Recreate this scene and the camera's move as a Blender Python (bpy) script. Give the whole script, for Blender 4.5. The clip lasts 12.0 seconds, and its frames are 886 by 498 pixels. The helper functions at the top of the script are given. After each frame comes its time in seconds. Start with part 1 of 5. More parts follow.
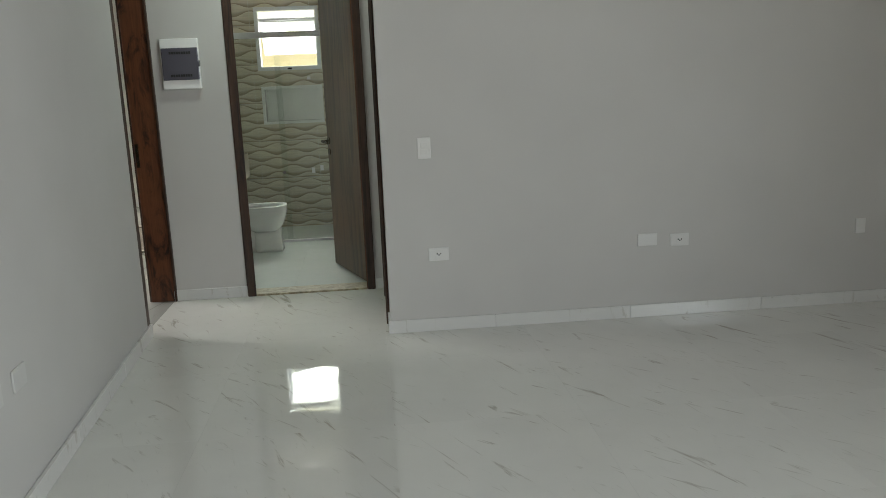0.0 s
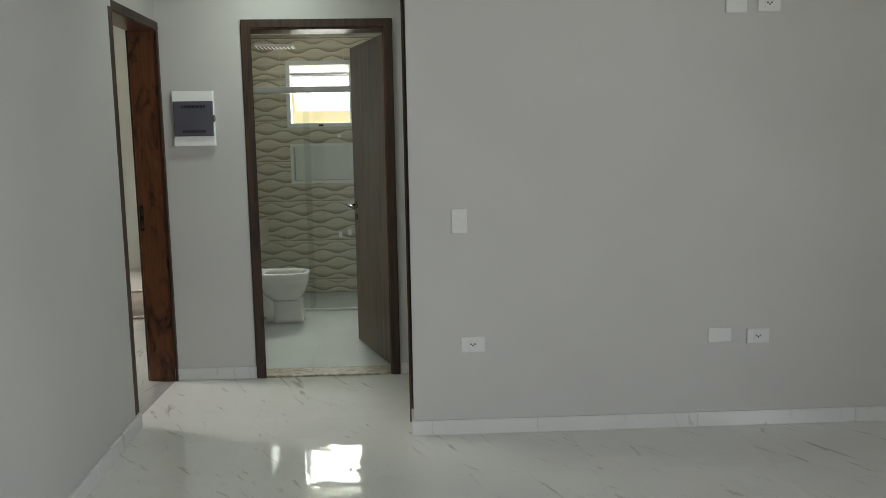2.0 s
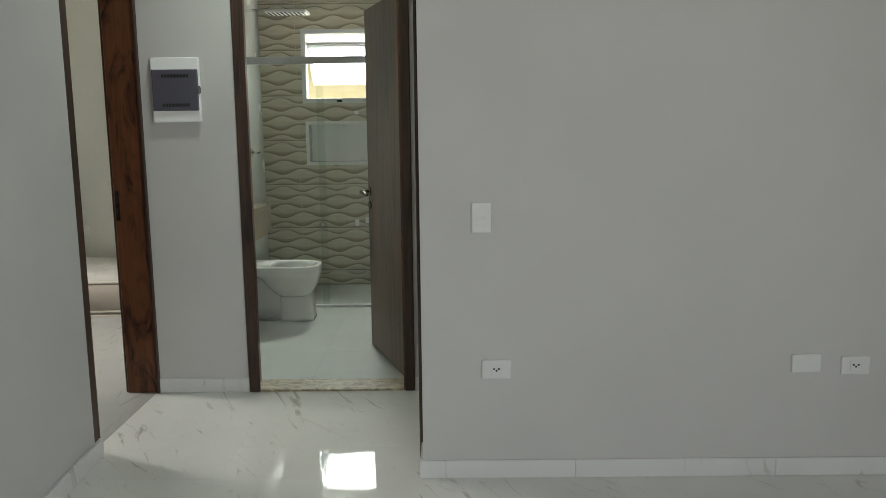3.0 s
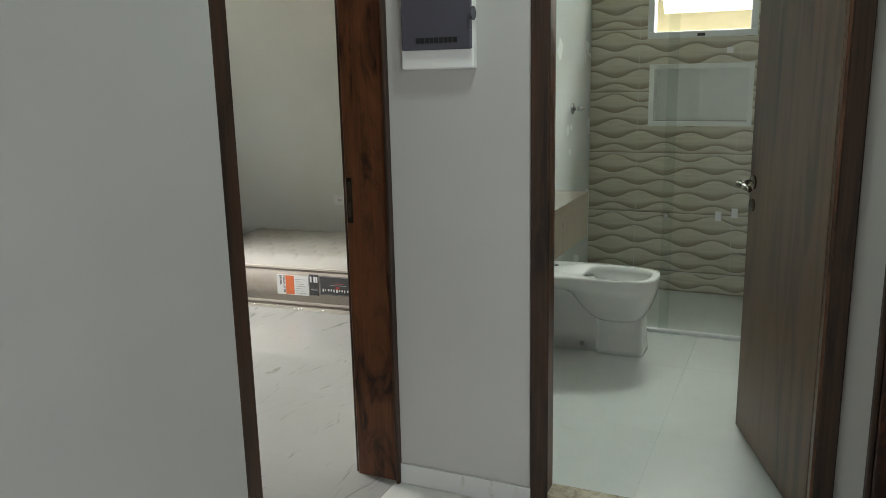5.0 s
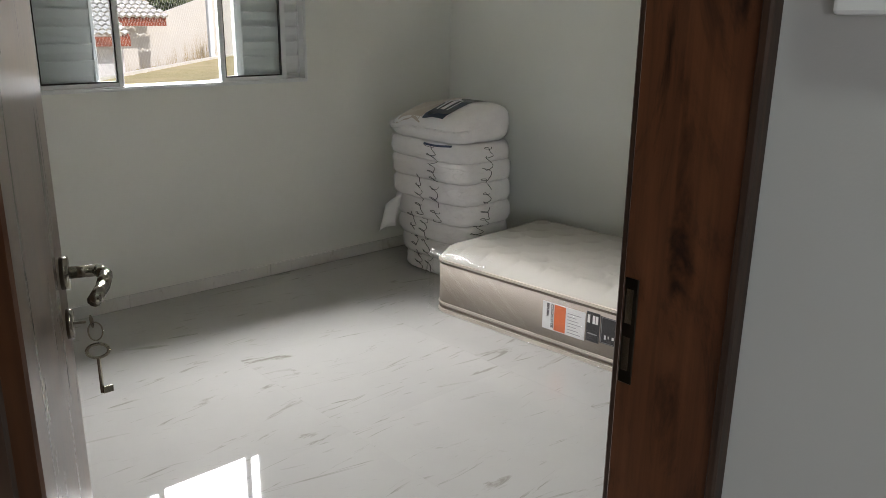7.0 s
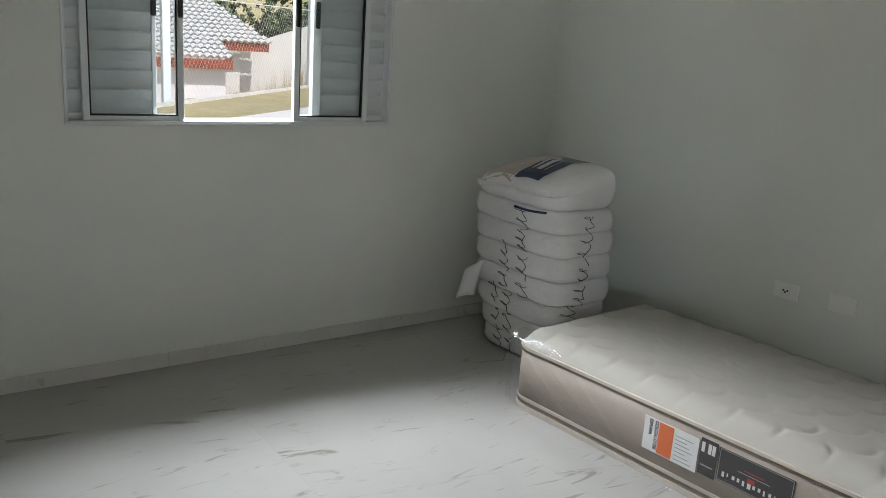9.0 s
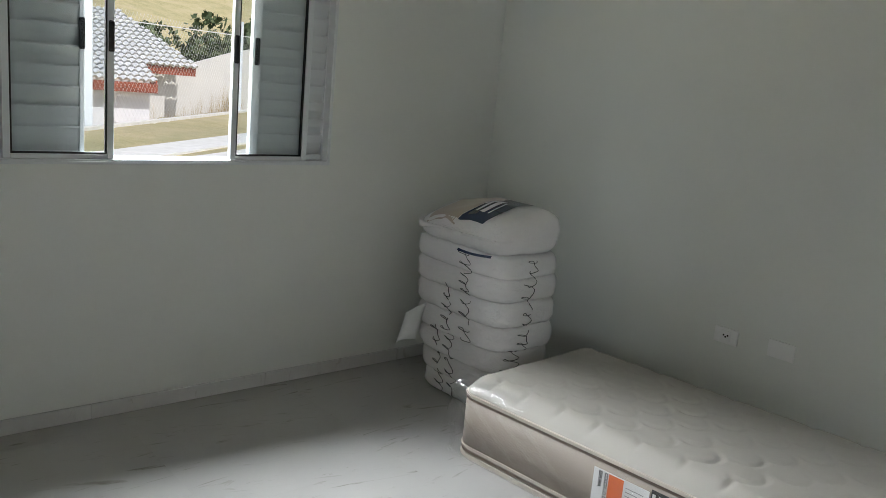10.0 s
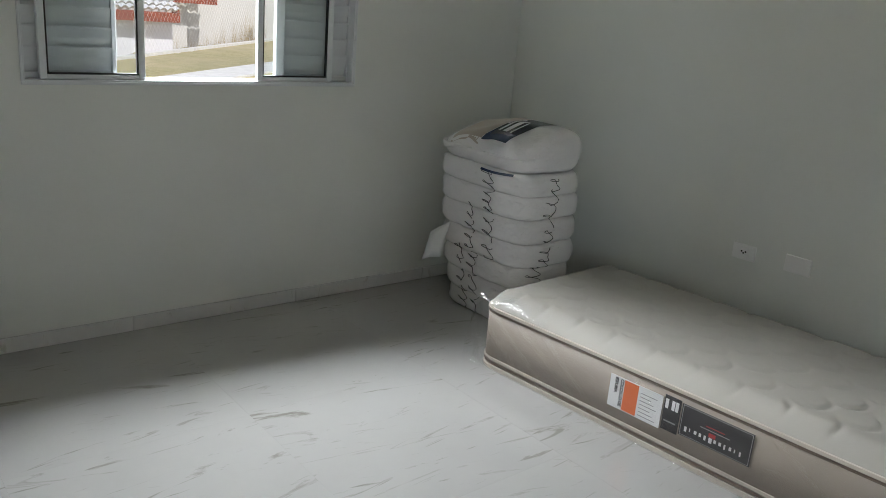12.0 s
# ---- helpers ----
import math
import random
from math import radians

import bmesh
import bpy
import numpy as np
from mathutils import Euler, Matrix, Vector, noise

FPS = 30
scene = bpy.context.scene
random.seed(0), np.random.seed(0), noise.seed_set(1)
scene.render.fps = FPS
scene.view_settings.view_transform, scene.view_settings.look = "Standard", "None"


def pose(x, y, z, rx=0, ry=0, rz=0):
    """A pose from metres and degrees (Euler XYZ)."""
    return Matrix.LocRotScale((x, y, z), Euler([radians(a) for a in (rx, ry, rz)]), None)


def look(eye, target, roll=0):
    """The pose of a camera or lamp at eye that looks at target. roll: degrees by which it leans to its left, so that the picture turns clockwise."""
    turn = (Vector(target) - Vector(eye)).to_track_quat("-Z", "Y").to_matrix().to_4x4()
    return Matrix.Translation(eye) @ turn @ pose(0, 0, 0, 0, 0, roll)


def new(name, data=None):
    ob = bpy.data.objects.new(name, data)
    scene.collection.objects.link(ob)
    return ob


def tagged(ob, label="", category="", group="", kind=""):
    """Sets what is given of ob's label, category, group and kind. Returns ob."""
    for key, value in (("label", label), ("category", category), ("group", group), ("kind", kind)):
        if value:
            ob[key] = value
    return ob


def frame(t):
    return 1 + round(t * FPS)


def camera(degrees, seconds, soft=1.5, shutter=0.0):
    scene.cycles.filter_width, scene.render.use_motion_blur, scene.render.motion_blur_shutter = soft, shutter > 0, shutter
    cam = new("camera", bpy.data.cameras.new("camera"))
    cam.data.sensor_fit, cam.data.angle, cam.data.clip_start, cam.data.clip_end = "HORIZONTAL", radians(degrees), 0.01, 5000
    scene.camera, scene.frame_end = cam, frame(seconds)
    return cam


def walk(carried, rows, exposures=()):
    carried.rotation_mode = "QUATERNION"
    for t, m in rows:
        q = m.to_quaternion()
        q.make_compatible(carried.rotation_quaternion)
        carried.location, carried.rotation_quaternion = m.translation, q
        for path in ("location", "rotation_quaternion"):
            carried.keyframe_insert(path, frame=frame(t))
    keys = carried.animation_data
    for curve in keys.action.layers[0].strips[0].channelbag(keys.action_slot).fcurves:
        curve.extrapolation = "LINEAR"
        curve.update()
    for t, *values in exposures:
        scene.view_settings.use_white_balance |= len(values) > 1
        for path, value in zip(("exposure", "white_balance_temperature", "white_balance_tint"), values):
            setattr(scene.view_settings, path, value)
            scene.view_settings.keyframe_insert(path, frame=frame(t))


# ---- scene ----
cam = camera(58.2, 12.0, soft=0.75)
PATH = [
    (0, (0.39, 0.23, 1.377), (0.562, 2.182, 0.978), -2.33),
    (0.5, (0.392, 0.233, 1.377), (0.498, 2.194, 1.003), -1.82),
    (1, (0.414, 0.29, 1.4), (0.499, 2.265, 1.098), -1.26),
    (1.5, (0.396, 0.542, 1.409), (0.478, 2.523, 1.143), -0.53),
    (2, (0.451, 0.874, 1.407), (0.538, 2.855, 1.15), -1.0),
    (2.5, (0.573, 1.223, 1.415), (0.66, 3.202, 1.136), -0.96),
    (2.7, (0.577, 1.374, 1.401), (0.63, 3.352, 1.11), -0.86),
    (4.5, (0.328, 2.94, 1.394), (-0.165, 4.839, 1.008), -0.62),
    (5, (0.232, 3.412, 1.412), (-0.568, 5.194, 0.986), -1.26),
    (5.5, (0.045, 3.816, 1.393), (-0.849, 5.539, 0.913), -0.65),
    (6, (-0.097, 4.248, 1.393), (-1.103, 5.894, 0.862), -0.74),
    (6.5, (-0.3, 4.57, 1.409), (-1.578, 6.01, 0.867), 0.32),
    (7, (-0.556, 4.824, 1.425), (-1.971, 6.12, 0.862), 0.7),
    (7.5, (-0.728, 5.043, 1.442), (-2.275, 6.193, 0.91), 1.5),
    (7.7, (-0.789, 5.112, 1.441), (-2.36, 6.238, 0.927), 2.0),
    (9.3, (-1.064, 5.196, 1.445), (-2.607, 6.372, 0.958), 4.8),
    (9.5, (-1.095, 5.197, 1.444), (-2.613, 6.402, 0.949), 5.4),
    (10, (-1.14, 5.196, 1.496), (-2.605, 6.496, 1.092), 5.3),
    (10.5, (-1.128, 5.176, 1.555), (-2.624, 6.5, 1.468), 4.8),
    (11, (-1.119, 5.154, 1.548), (-2.618, 6.468, 1.383), 4.9),
    (11.5, (-1.094, 5.136, 1.498), (-2.582, 6.412, 1.103), 5.1),
    (12, (-1.053, 5.134, 1.461), (-2.516, 6.37, 0.886), 4.8),
]
EXPOSURES = [(0.0, -0.08, 6700, 9), (2.7, -0.08, 6700, 9), (4.5, 0.03, 6650, 9), (5.0, -0.03, 6600, 9), (5.5, -0.05, 6600, 11), (6.5, -0.2, 6450, 13), (7.5, -0.25, 6500, 14), (9.3, -0.4, 6080, 10), (12.0, -0.43, 6080, 10)]
walk(cam, [(t, look(eye, target, roll)) for t, eye, target, roll in PATH], EXPOSURES)

# ---------------------------------------------------------------- world and light
world = bpy.data.worlds.new("world")
scene.world = world
world.use_nodes = True
wn = world.node_tree
sky = wn.nodes.new("ShaderNodeTexSky")
sky.sky_type, sky.sun_disc = "NISHITA", False
sky.sun_elevation, sky.sun_rotation = radians(52), radians(80)
sky.air_density, sky.dust_density = 1.0, 2.0
wn.links.new(sky.outputs[0], wn.nodes["Background"].inputs[0])
wn.nodes["Background"].inputs[1].default_value = 0.15

sun_data = bpy.data.lights.new("sun", "SUN")
sun_data.energy, sun_data.angle, sun_data.color = 4.6, radians(0.6), (1.0, 0.95, 0.88)
sun = new("sun", sun_data)
sun.matrix_world = look((60, 10, 76), (0, 0, 0))


def area(name, eye, target, w, h, watts, colour):
    d = bpy.data.lights.new(name, "AREA")
    d.shape, d.size, d.size_y, d.energy, d.color = "RECTANGLE", w, h, watts, colour
    ob = new(name, d)
    ob.matrix_world = look(eye, target)
    return ob


# daylight through the openings; the living room's two are unseen, added to light it
area("daylight_patio_door", (0.6, -3.05, 1.25), (0.5, 4.0, 1.1), 2.6, 2.1, 8.5, (1.0, 0.935, 0.915))
area("daylight_side_window", (4.55, -1.6, 1.5), (-1.0, 0.6, 1.3), 2.1, 1.3, 88, (0.85, 0.945, 1.0)).data.spread = radians(120)
area("daylight_bedroom_window", (-10.0, 7.4, 6.1), (-4.3, 6.6, 1.6), 10.0, 6.0, 19000, (0.99, 0.99, 0.985))
area("daylight_bathroom_window", (-0.35, 10.3, 3.6), (-0.35, 8.4, 1.8), 2.6, 1.8, 1200, (0.97, 1.0, 0.96))
# the lit downlight in the hall ceiling
area("hall_downlight_glow", (-0.27, 5.25, 2.685), (-0.27, 5.2501, 0.0), 0.14, 0.14, 4.2, (0.84, 1.0, 0.92)).data.spread = radians(128)


# ---------------------------------------------------------------- materials
def material(name, colour=(0.8, 0.8, 0.8), rough=0.5, metal=0.0, spec=0.5):
    m = bpy.data.materials.new(name)
    m.use_nodes = True
    b = m.node_tree.nodes["Principled BSDF"]
    b.inputs["Base Color"].default_value = (*colour, 1)
    b.inputs["Roughness"].default_value = rough
    b.inputs["Metallic"].default_value = metal
    b.inputs["Specular IOR Level"].default_value = spec
    return m


def nodes_of(m):
    return m.node_tree.nodes, m.node_tree.links, m.node_tree.nodes["Principled BSDF"]


def coords(m, scale=(1, 1, 1), turn=(0, 0, 0), random_shift=0.0):
    """World-size texture coordinates, shifted piece by piece where asked."""
    n, l, _ = nodes_of(m)
    geo = n.new("ShaderNodeNewGeometry")
    out = geo.outputs["Position"]
    if random_shift:
        info = n.new("ShaderNodeObjectInfo")
        mul = n.new("ShaderNodeMath")
        mul.operation = "MULTIPLY"
        mul.inputs[1].default_value = random_shift
        l.new(info.outputs["Random"], mul.inputs[0])
        add = n.new("ShaderNodeVectorMath")
        l.new(out, add.inputs[0])
        l.new(mul.outputs[0], add.inputs[1])
        out = add.outputs[0]
    mp = n.new("ShaderNodeMapping")
    mp.inputs["Scale"].default_value = scale
    mp.inputs["Rotation"].default_value = [radians(a) for a in turn]
    l.new(out, mp.inputs[0])
    return mp.outputs[0]


def noise_tex(m, vec, scale, detail=4, rough=0.55, distort=0.0):
    n, l, _ = nodes_of(m)
    t = n.new("ShaderNodeTexNoise")
    t.inputs["Scale"].default_value, t.inputs["Detail"].default_value = scale, detail
    t.inputs["Roughness"].default_value, t.inputs["Distortion"].default_value = rough, distort
    l.new(vec, t.inputs["Vector"])
    return t.outputs["Fac"]


def ramp(m, fac, stops):
    n, l, _ = nodes_of(m)
    r = n.new("ShaderNodeValToRGB")
    while len(r.color_ramp.elements) < len(stops):
        r.color_ramp.elements.new(0.5)
    for e, (p, c) in zip(r.color_ramp.elements, stops):
        e.position, e.color = p, (*c, 1) if len(c) == 3 else c
    l.new(fac, r.inputs[0])
    return r.outputs[0]


def mixed(m, fac, a, b, mode="MIX"):
    n, l, _ = nodes_of(m)
    x = n.new("ShaderNodeMix")
    x.data_type, x.blend_type = "RGBA", mode
    for sock, v in ((x.inputs["Factor"], fac), (x.inputs["A"], a), (x.inputs["B"], b)):
        if isinstance(v, (int, float)):
            sock.default_value = v
        elif isinstance(v, tuple):
            sock.default_value = (*v, 1)
        else:
            l.new(v, sock)
    return x.outputs["Result"]


def bump(m, fac, strength, distance):
    n, l, b = nodes_of(m)
    x = n.new("ShaderNodeBump")
    x.inputs["Strength"].default_value, x.inputs["Distance"].default_value = strength, distance
    l.new(fac, x.inputs["Height"])
    l.new(x.outputs[0], b.inputs["Normal"])


def base(m, socket):
    n, l, b = nodes_of(m)
    l.new(socket, b.inputs["Base Color"])


def rough_from(m, fac, lo, hi):
    n, l, b = nodes_of(m)
    x = n.new("ShaderNodeMapRange")
    x.inputs["To Min"].default_value, x.inputs["To Max"].default_value = lo, hi
    l.new(fac, x.inputs["Value"])
    l.new(x.outputs[0], b.inputs["Roughness"])


def paint(name, colour, rough=0.55):
    """Rolled wall paint: faint blotches, orange-peel relief."""
    m = material(name, colour, rough, spec=0.35)
    v = coords(m)
    big = noise_tex(m, v, 1.1, 3)
    dark = tuple(c * 0.955 for c in colour)
    light = tuple(min(1, c * 1.03) for c in colour)
    base(m, ramp(m, big, [(0.3, dark), (0.7, light)]))
    bump(m, noise_tex(m, v, 240, 2), 0.12, 0.002)
    rough_from(m, noise_tex(m, v, 3.0, 3), rough - 0.07, rough + 0.08)
    return m


def marble(name, white, grey, rough=0.06, shift=30.0, amount=1.0, turn=42):
    """Polished porcelain with short slanting veins."""
    m = material(name, white, rough)
    v = coords(m, random_shift=shift)
    cloud = noise_tex(m, v, 2.2, 5, 0.6)
    ground = ramp(m, cloud, [(0.3, tuple(c * 0.93 for c in white)), (0.7, white)])
    n, l, b = nodes_of(m)
    col = ground
    for lean, sc, dist, lo, hi, deep in ((0, (1.5, 11.0, 4.0), 1.3, 0.63, 0.70, 0.75), (-16, (2.6, 17.0, 6.0), 1.6, 0.62, 0.70, 0.6), (7, (5.0, 42.0, 9.0), 0.7, 0.64, 0.74, 0.35)):
        mp = n.new("ShaderNodeMapping")
        mp.inputs["Rotation"].default_value = (0, 0, radians(turn + lean))
        l.new(v, mp.inputs[0])
        mp2 = n.new("ShaderNodeMapping")
        mp2.inputs["Scale"].default_value = sc
        l.new(mp.outputs[0], mp2.inputs[0])
        f = noise_tex(m, mp2.outputs[0], 1.0, 6, 0.62, dist)
        line = ramp(m, f, [(lo, (0, 0, 0)), (hi, (amount * deep,) * 3)])
        col = mixed(m, line, col, grey)
    base(m, col)
    rough_from(m, noise_tex(m, v, 6.0, 3), rough * 0.8, rough * 1.6)
    return m


def wood(name, dark, mid, rough=0.28, axis=2, scale=1.0, run=0.09, streak=0.55):
    """Stained and varnished wood with grain along one axis and darker streaks."""
    m = material(name, mid, rough)
    long = [1.0, 1.0, 1.0]
    long[axis] = run
    v = coords(m, tuple(9 * scale * s for s in long))
    g = noise_tex(m, v, 1.3, 6, 0.65, 1.6)
    long2 = [1.0, 1.0, 1.0]
    long2[axis] = 0.02
    v2 = coords(m, tuple(60 * scale * s for s in long2))
    fine = noise_tex(m, v2, 2.0, 3, 0.6)
    c = ramp(m, g, [(0.36, dark), (0.5, mid), (0.68, tuple(x * 1.25 for x in mid))])
    c = mixed(m, ramp(m, fine, [(0.35, (streak,) * 3), (0.65, (0.0, 0.0, 0.0))]), c, dark)
    base(m, c)
    bump(m, fine, 0.12, 0.001)
    rough_from(m, g, rough, rough + 0.14)
    return m


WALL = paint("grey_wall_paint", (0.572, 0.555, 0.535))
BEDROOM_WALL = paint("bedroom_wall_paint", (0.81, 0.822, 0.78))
CEILING = paint("ceiling_paint", (0.84, 0.84, 0.83), 0.7)
FLOOR = marble("polished_marble_tile", (0.74, 0.728, 0.695), (0.3, 0.265, 0.215), 0.02, 30.0, 0.8, 64)
# Same white tile as FLOOR, darkened to offset the strong window lamp
BEDROOM_FLOOR = marble("dimmed_bedroom_tile", (0.378, 0.372, 0.357), (0.17, 0.162, 0.135), 0.022, 30.0, 1.0, -78)
for polished in (FLOOR, BEDROOM_FLOOR):
    polished.node_tree.nodes["Principled BSDF"].inputs["Specular IOR Level"].default_value = 0.75
# bump tilts the flat floor's normals to lift the bathroom window's reflection
n, l, b = nodes_of(FLOOR)
along = n.new("ShaderNodeSeparateXYZ")
l.new(coords(FLOOR), along.inputs[0])
normal_tilt = n.new("ShaderNodeMath")
normal_tilt.operation = "MULTIPLY_ADD"
normal_tilt.inputs[1].default_value = 0.0072
l.new(along.outputs["Y"], normal_tilt.inputs[0])
uneven = n.new("ShaderNodeMath")
uneven.operation = "MULTIPLY"
uneven.inputs[1].default_value = 0.0022
l.new(noise_tex(FLOOR, coords(FLOOR), 2.6, 2), uneven.inputs[0])
l.new(uneven.outputs[0], normal_tilt.inputs[2])
bump(FLOOR, normal_tilt.outputs[0], 1.0, 1.0)
SKIRT = marble("skirting_marble", (0.72, 0.71, 0.69), (0.5, 0.47, 0.42), 0.12)
GROUT = material("grout", (0.64, 0.635, 0.62), 0.8)
JAMB = wood("jamb_wood", (0.022, 0.009, 0.005), (0.14, 0.05, 0.021), 0.3, 2, 0.8, 0.3, 0.35)
CASING = wood("casing_wood", (0.014, 0.007, 0.004), (0.06, 0.027, 0.014), 0.45)
LEAF = wood("door_leaf_veneer", (0.09, 0.058, 0.042), (0.17, 0.117, 0.085), 0.22, 2, 0.55, 0.12, 0.1)
PLASTIC = material("white_plastic", (0.9, 0.895, 0.88), 0.35)
WALL_PLATE = material("grey_painted_plate", (0.6, 0.585, 0.565), 0.35)
PLATE = material("white_cover_plate", (0.73, 0.72, 0.7), 0.3)
DARK = material("dark_gap", (0.02, 0.02, 0.02), 0.6)
ALU = material("white_lacquered_aluminium", (0.75, 0.77, 0.78), 0.35)
GASKET = material("black_gasket", (0.012, 0.012, 0.012), 0.6)
STEEL = material("brushed_nickel", (0.3, 0.275, 0.23), 0.25, 1.0)
CHROME = material("chrome", (0.7, 0.7, 0.7), 0.08, 1.0)
CERAMIC = material("white_ceramic", (0.8, 0.81, 0.79), 0.08)


def gloss_curve(n, l, facing, low, high):
    """Gloss that grows towards grazing angles, alike on both sides of a sheet."""
    power, scale = n.new("ShaderNodeMath"), n.new("ShaderNodeMapRange")
    power.operation = "POWER"
    power.inputs[1].default_value = 5.0
    facing.inputs["Blend"].default_value = 0.5
    l.new(facing.outputs["Facing"], power.inputs[0])
    l.new(power.outputs[0], scale.inputs["Value"])
    scale.inputs["To Min"].default_value, scale.inputs["To Max"].default_value = low, high
    return scale.outputs[0]


def glass_material(name, tint, rough=0.0):
    m = bpy.data.materials.new(name)
    m.use_nodes = True
    n, l = m.node_tree.nodes, m.node_tree.links
    n.remove(n["Principled BSDF"])
    tr, gl, mix, fr = (n.new("ShaderNode" + k) for k in ("BsdfTransparent", "BsdfGlossy", "MixShader", "LayerWeight"))
    tr.inputs[0].default_value = (*tint, 1)
    gl.inputs["Roughness"].default_value = rough
    l.new(gloss_curve(n, l, fr, 0.03, 0.7), mix.inputs[0])
    l.new(tr.outputs[0], mix.inputs[1])
    l.new(gl.outputs[0], mix.inputs[2])
    l.new(mix.outputs[0], n["Material Output"].inputs[0])
    return m


GLASS = glass_material("window_glass", (0.93, 0.95, 0.95))
SHOWER_GLASS = glass_material("green_tinted_shower_glass", (0.945, 0.965, 0.952))


# ---------------------------------------------------------------- mesh helpers
def add_box(bm, lo, hi, bevel=0.0, segments=1):
    lo, hi = Vector(lo), Vector(hi)
    made = bmesh.ops.create_cube(bm, size=1, matrix=Matrix.Translation((lo + hi) / 2) @ Matrix.Diagonal((*(hi - lo), 1)))
    if bevel:
        edges = list({e for v in made["verts"] for e in v.link_edges})
        bmesh.ops.bevel(bm, geom=edges, offset=bevel, segments=segments, affect="EDGES", profile=0.5)
    return bm


def box(lo, hi, bevel=0.0, segments=1):
    return add_box(bmesh.new(), lo, hi, bevel, segments)


def add_rod(bm, a, b, r, sides=12, r2=None):
    a, b = Vector(a), Vector(b)
    turn = (b - a).to_track_quat("Z", "Y").to_matrix().to_4x4()
    bmesh.ops.create_cone(bm, cap_ends=True, segments=sides, radius1=r, radius2=r if r2 is None else r2,
                          depth=(b - a).length, matrix=Matrix.Translation((a + b) / 2) @ turn)
    return bm


def rod(a, b, r, sides=12, r2=None):
    return add_rod(bmesh.new(), a, b, r, sides, r2)


def mesh_of(bm, name, mat, smooth=False):
    me = bpy.data.meshes.new(name)
    bm.to_mesh(me)
    bm.free()
    if mat:
        me.materials.append(mat)
    if smooth:
        for p in me.polygons:
            p.use_smooth = True
    return me


def thing(name, loc, label="", category="", group="", kind=""):
    ob = new(name)
    ob.empty_display_size = 0.1
    ob.location = loc
    return tagged(ob, label, category, group, kind)


def part(name, bm, mat, parent, label="", smooth=False, kind=""):
    """Links a bmesh, given in the place's own metres, as one mesh under a thing or a part."""
    ob = new(name, mesh_of(bm, name, mat, smooth) if isinstance(bm, bmesh.types.BMesh) else bm)
    ob.parent = parent
    if parent.type == "EMPTY":
        ob.matrix_parent_inverse = parent.matrix_basis.inverted()
    return tagged(ob, label, kind=kind)


def solid(name, bm, mat, label="", category="", kind="", group="", smooth=False):
    return tagged(new(name, mesh_of(bm, name, mat, smooth)), label, category, group, kind)


def wall(name, axis, p0, p1, a0, a1, z0, z1, holes, mat, label):
    """A wall across one axis from p0 to p1, along the other from a0 to a1, with openings (a0, a1, z0, z1)."""
    aa = sorted({a0, a1, *(h[0] for h in holes), *(h[1] for h in holes)})
    zz = sorted({z0, z1, *(h[2] for h in holes), *(h[3] for h in holes)})
    aa, zz = [a for a in aa if a0 <= a <= a1], [z for z in zz if z0 <= z <= z1]
    full = lambda i, j: (0 <= i < len(aa) - 1 and 0 <= j < len(zz) - 1 and not any(
        h[0] < (aa[i] + aa[i + 1]) / 2 < h[1] and h[2] < (zz[j] + zz[j + 1]) / 2 < h[3] for h in holes))
    bm = bmesh.new()
    seen = {}

    def v(p, a, z):
        key = (p, a, z)
        if key not in seen:
            seen[key] = bm.verts.new((p, a, z) if axis == "x" else (a, p, z))
        return seen[key]
    for i in range(len(aa) - 1):
        for j in range(len(zz) - 1):
            if not full(i, j):
                continue
            l, r, d, u = aa[i], aa[i + 1], zz[j], zz[j + 1]
            for p in (p0, p1):
                bm.faces.new([v(p, l, d), v(p, r, d), v(p, r, u), v(p, l, u)])
            for di, dj, q in ((-1, 0, ((l, d), (l, u))), (1, 0, ((r, d), (r, u))), (0, -1, ((l, d), (r, d))), (0, 1, ((l, u), (r, u)))):
                if not full(i + di, j + dj):
                    bm.faces.new([v(p0, *q[0]), v(p0, *q[1]), v(p1, *q[1]), v(p1, *q[0])])
    bmesh.ops.recalc_face_normals(bm, faces=bm.faces)
    return solid(name, bm, mat, label, "wall", "structure")


# ---------------------------------------------------------------- the rooms
H = 2.72                 # ceiling
LX = -1.0                # hall face of the wall to the bedroom
FY = 4.635               # living room's far wall
BY = 5.718               # hall face of the bathroom wall
HX = 0.46                # hall's other side wall
WX = -4.384              # bedroom window wall
NY = 8.37                # bedroom far wall
TY = 8.63                # wall behind the bathroom tiles
LIVING_X, LIVING_Y = 4.6, -3.2

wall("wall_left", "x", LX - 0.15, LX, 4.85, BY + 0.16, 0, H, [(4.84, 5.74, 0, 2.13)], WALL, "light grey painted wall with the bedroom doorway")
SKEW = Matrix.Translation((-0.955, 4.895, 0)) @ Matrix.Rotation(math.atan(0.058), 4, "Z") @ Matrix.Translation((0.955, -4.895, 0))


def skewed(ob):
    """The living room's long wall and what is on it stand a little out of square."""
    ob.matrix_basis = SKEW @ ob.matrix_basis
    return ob


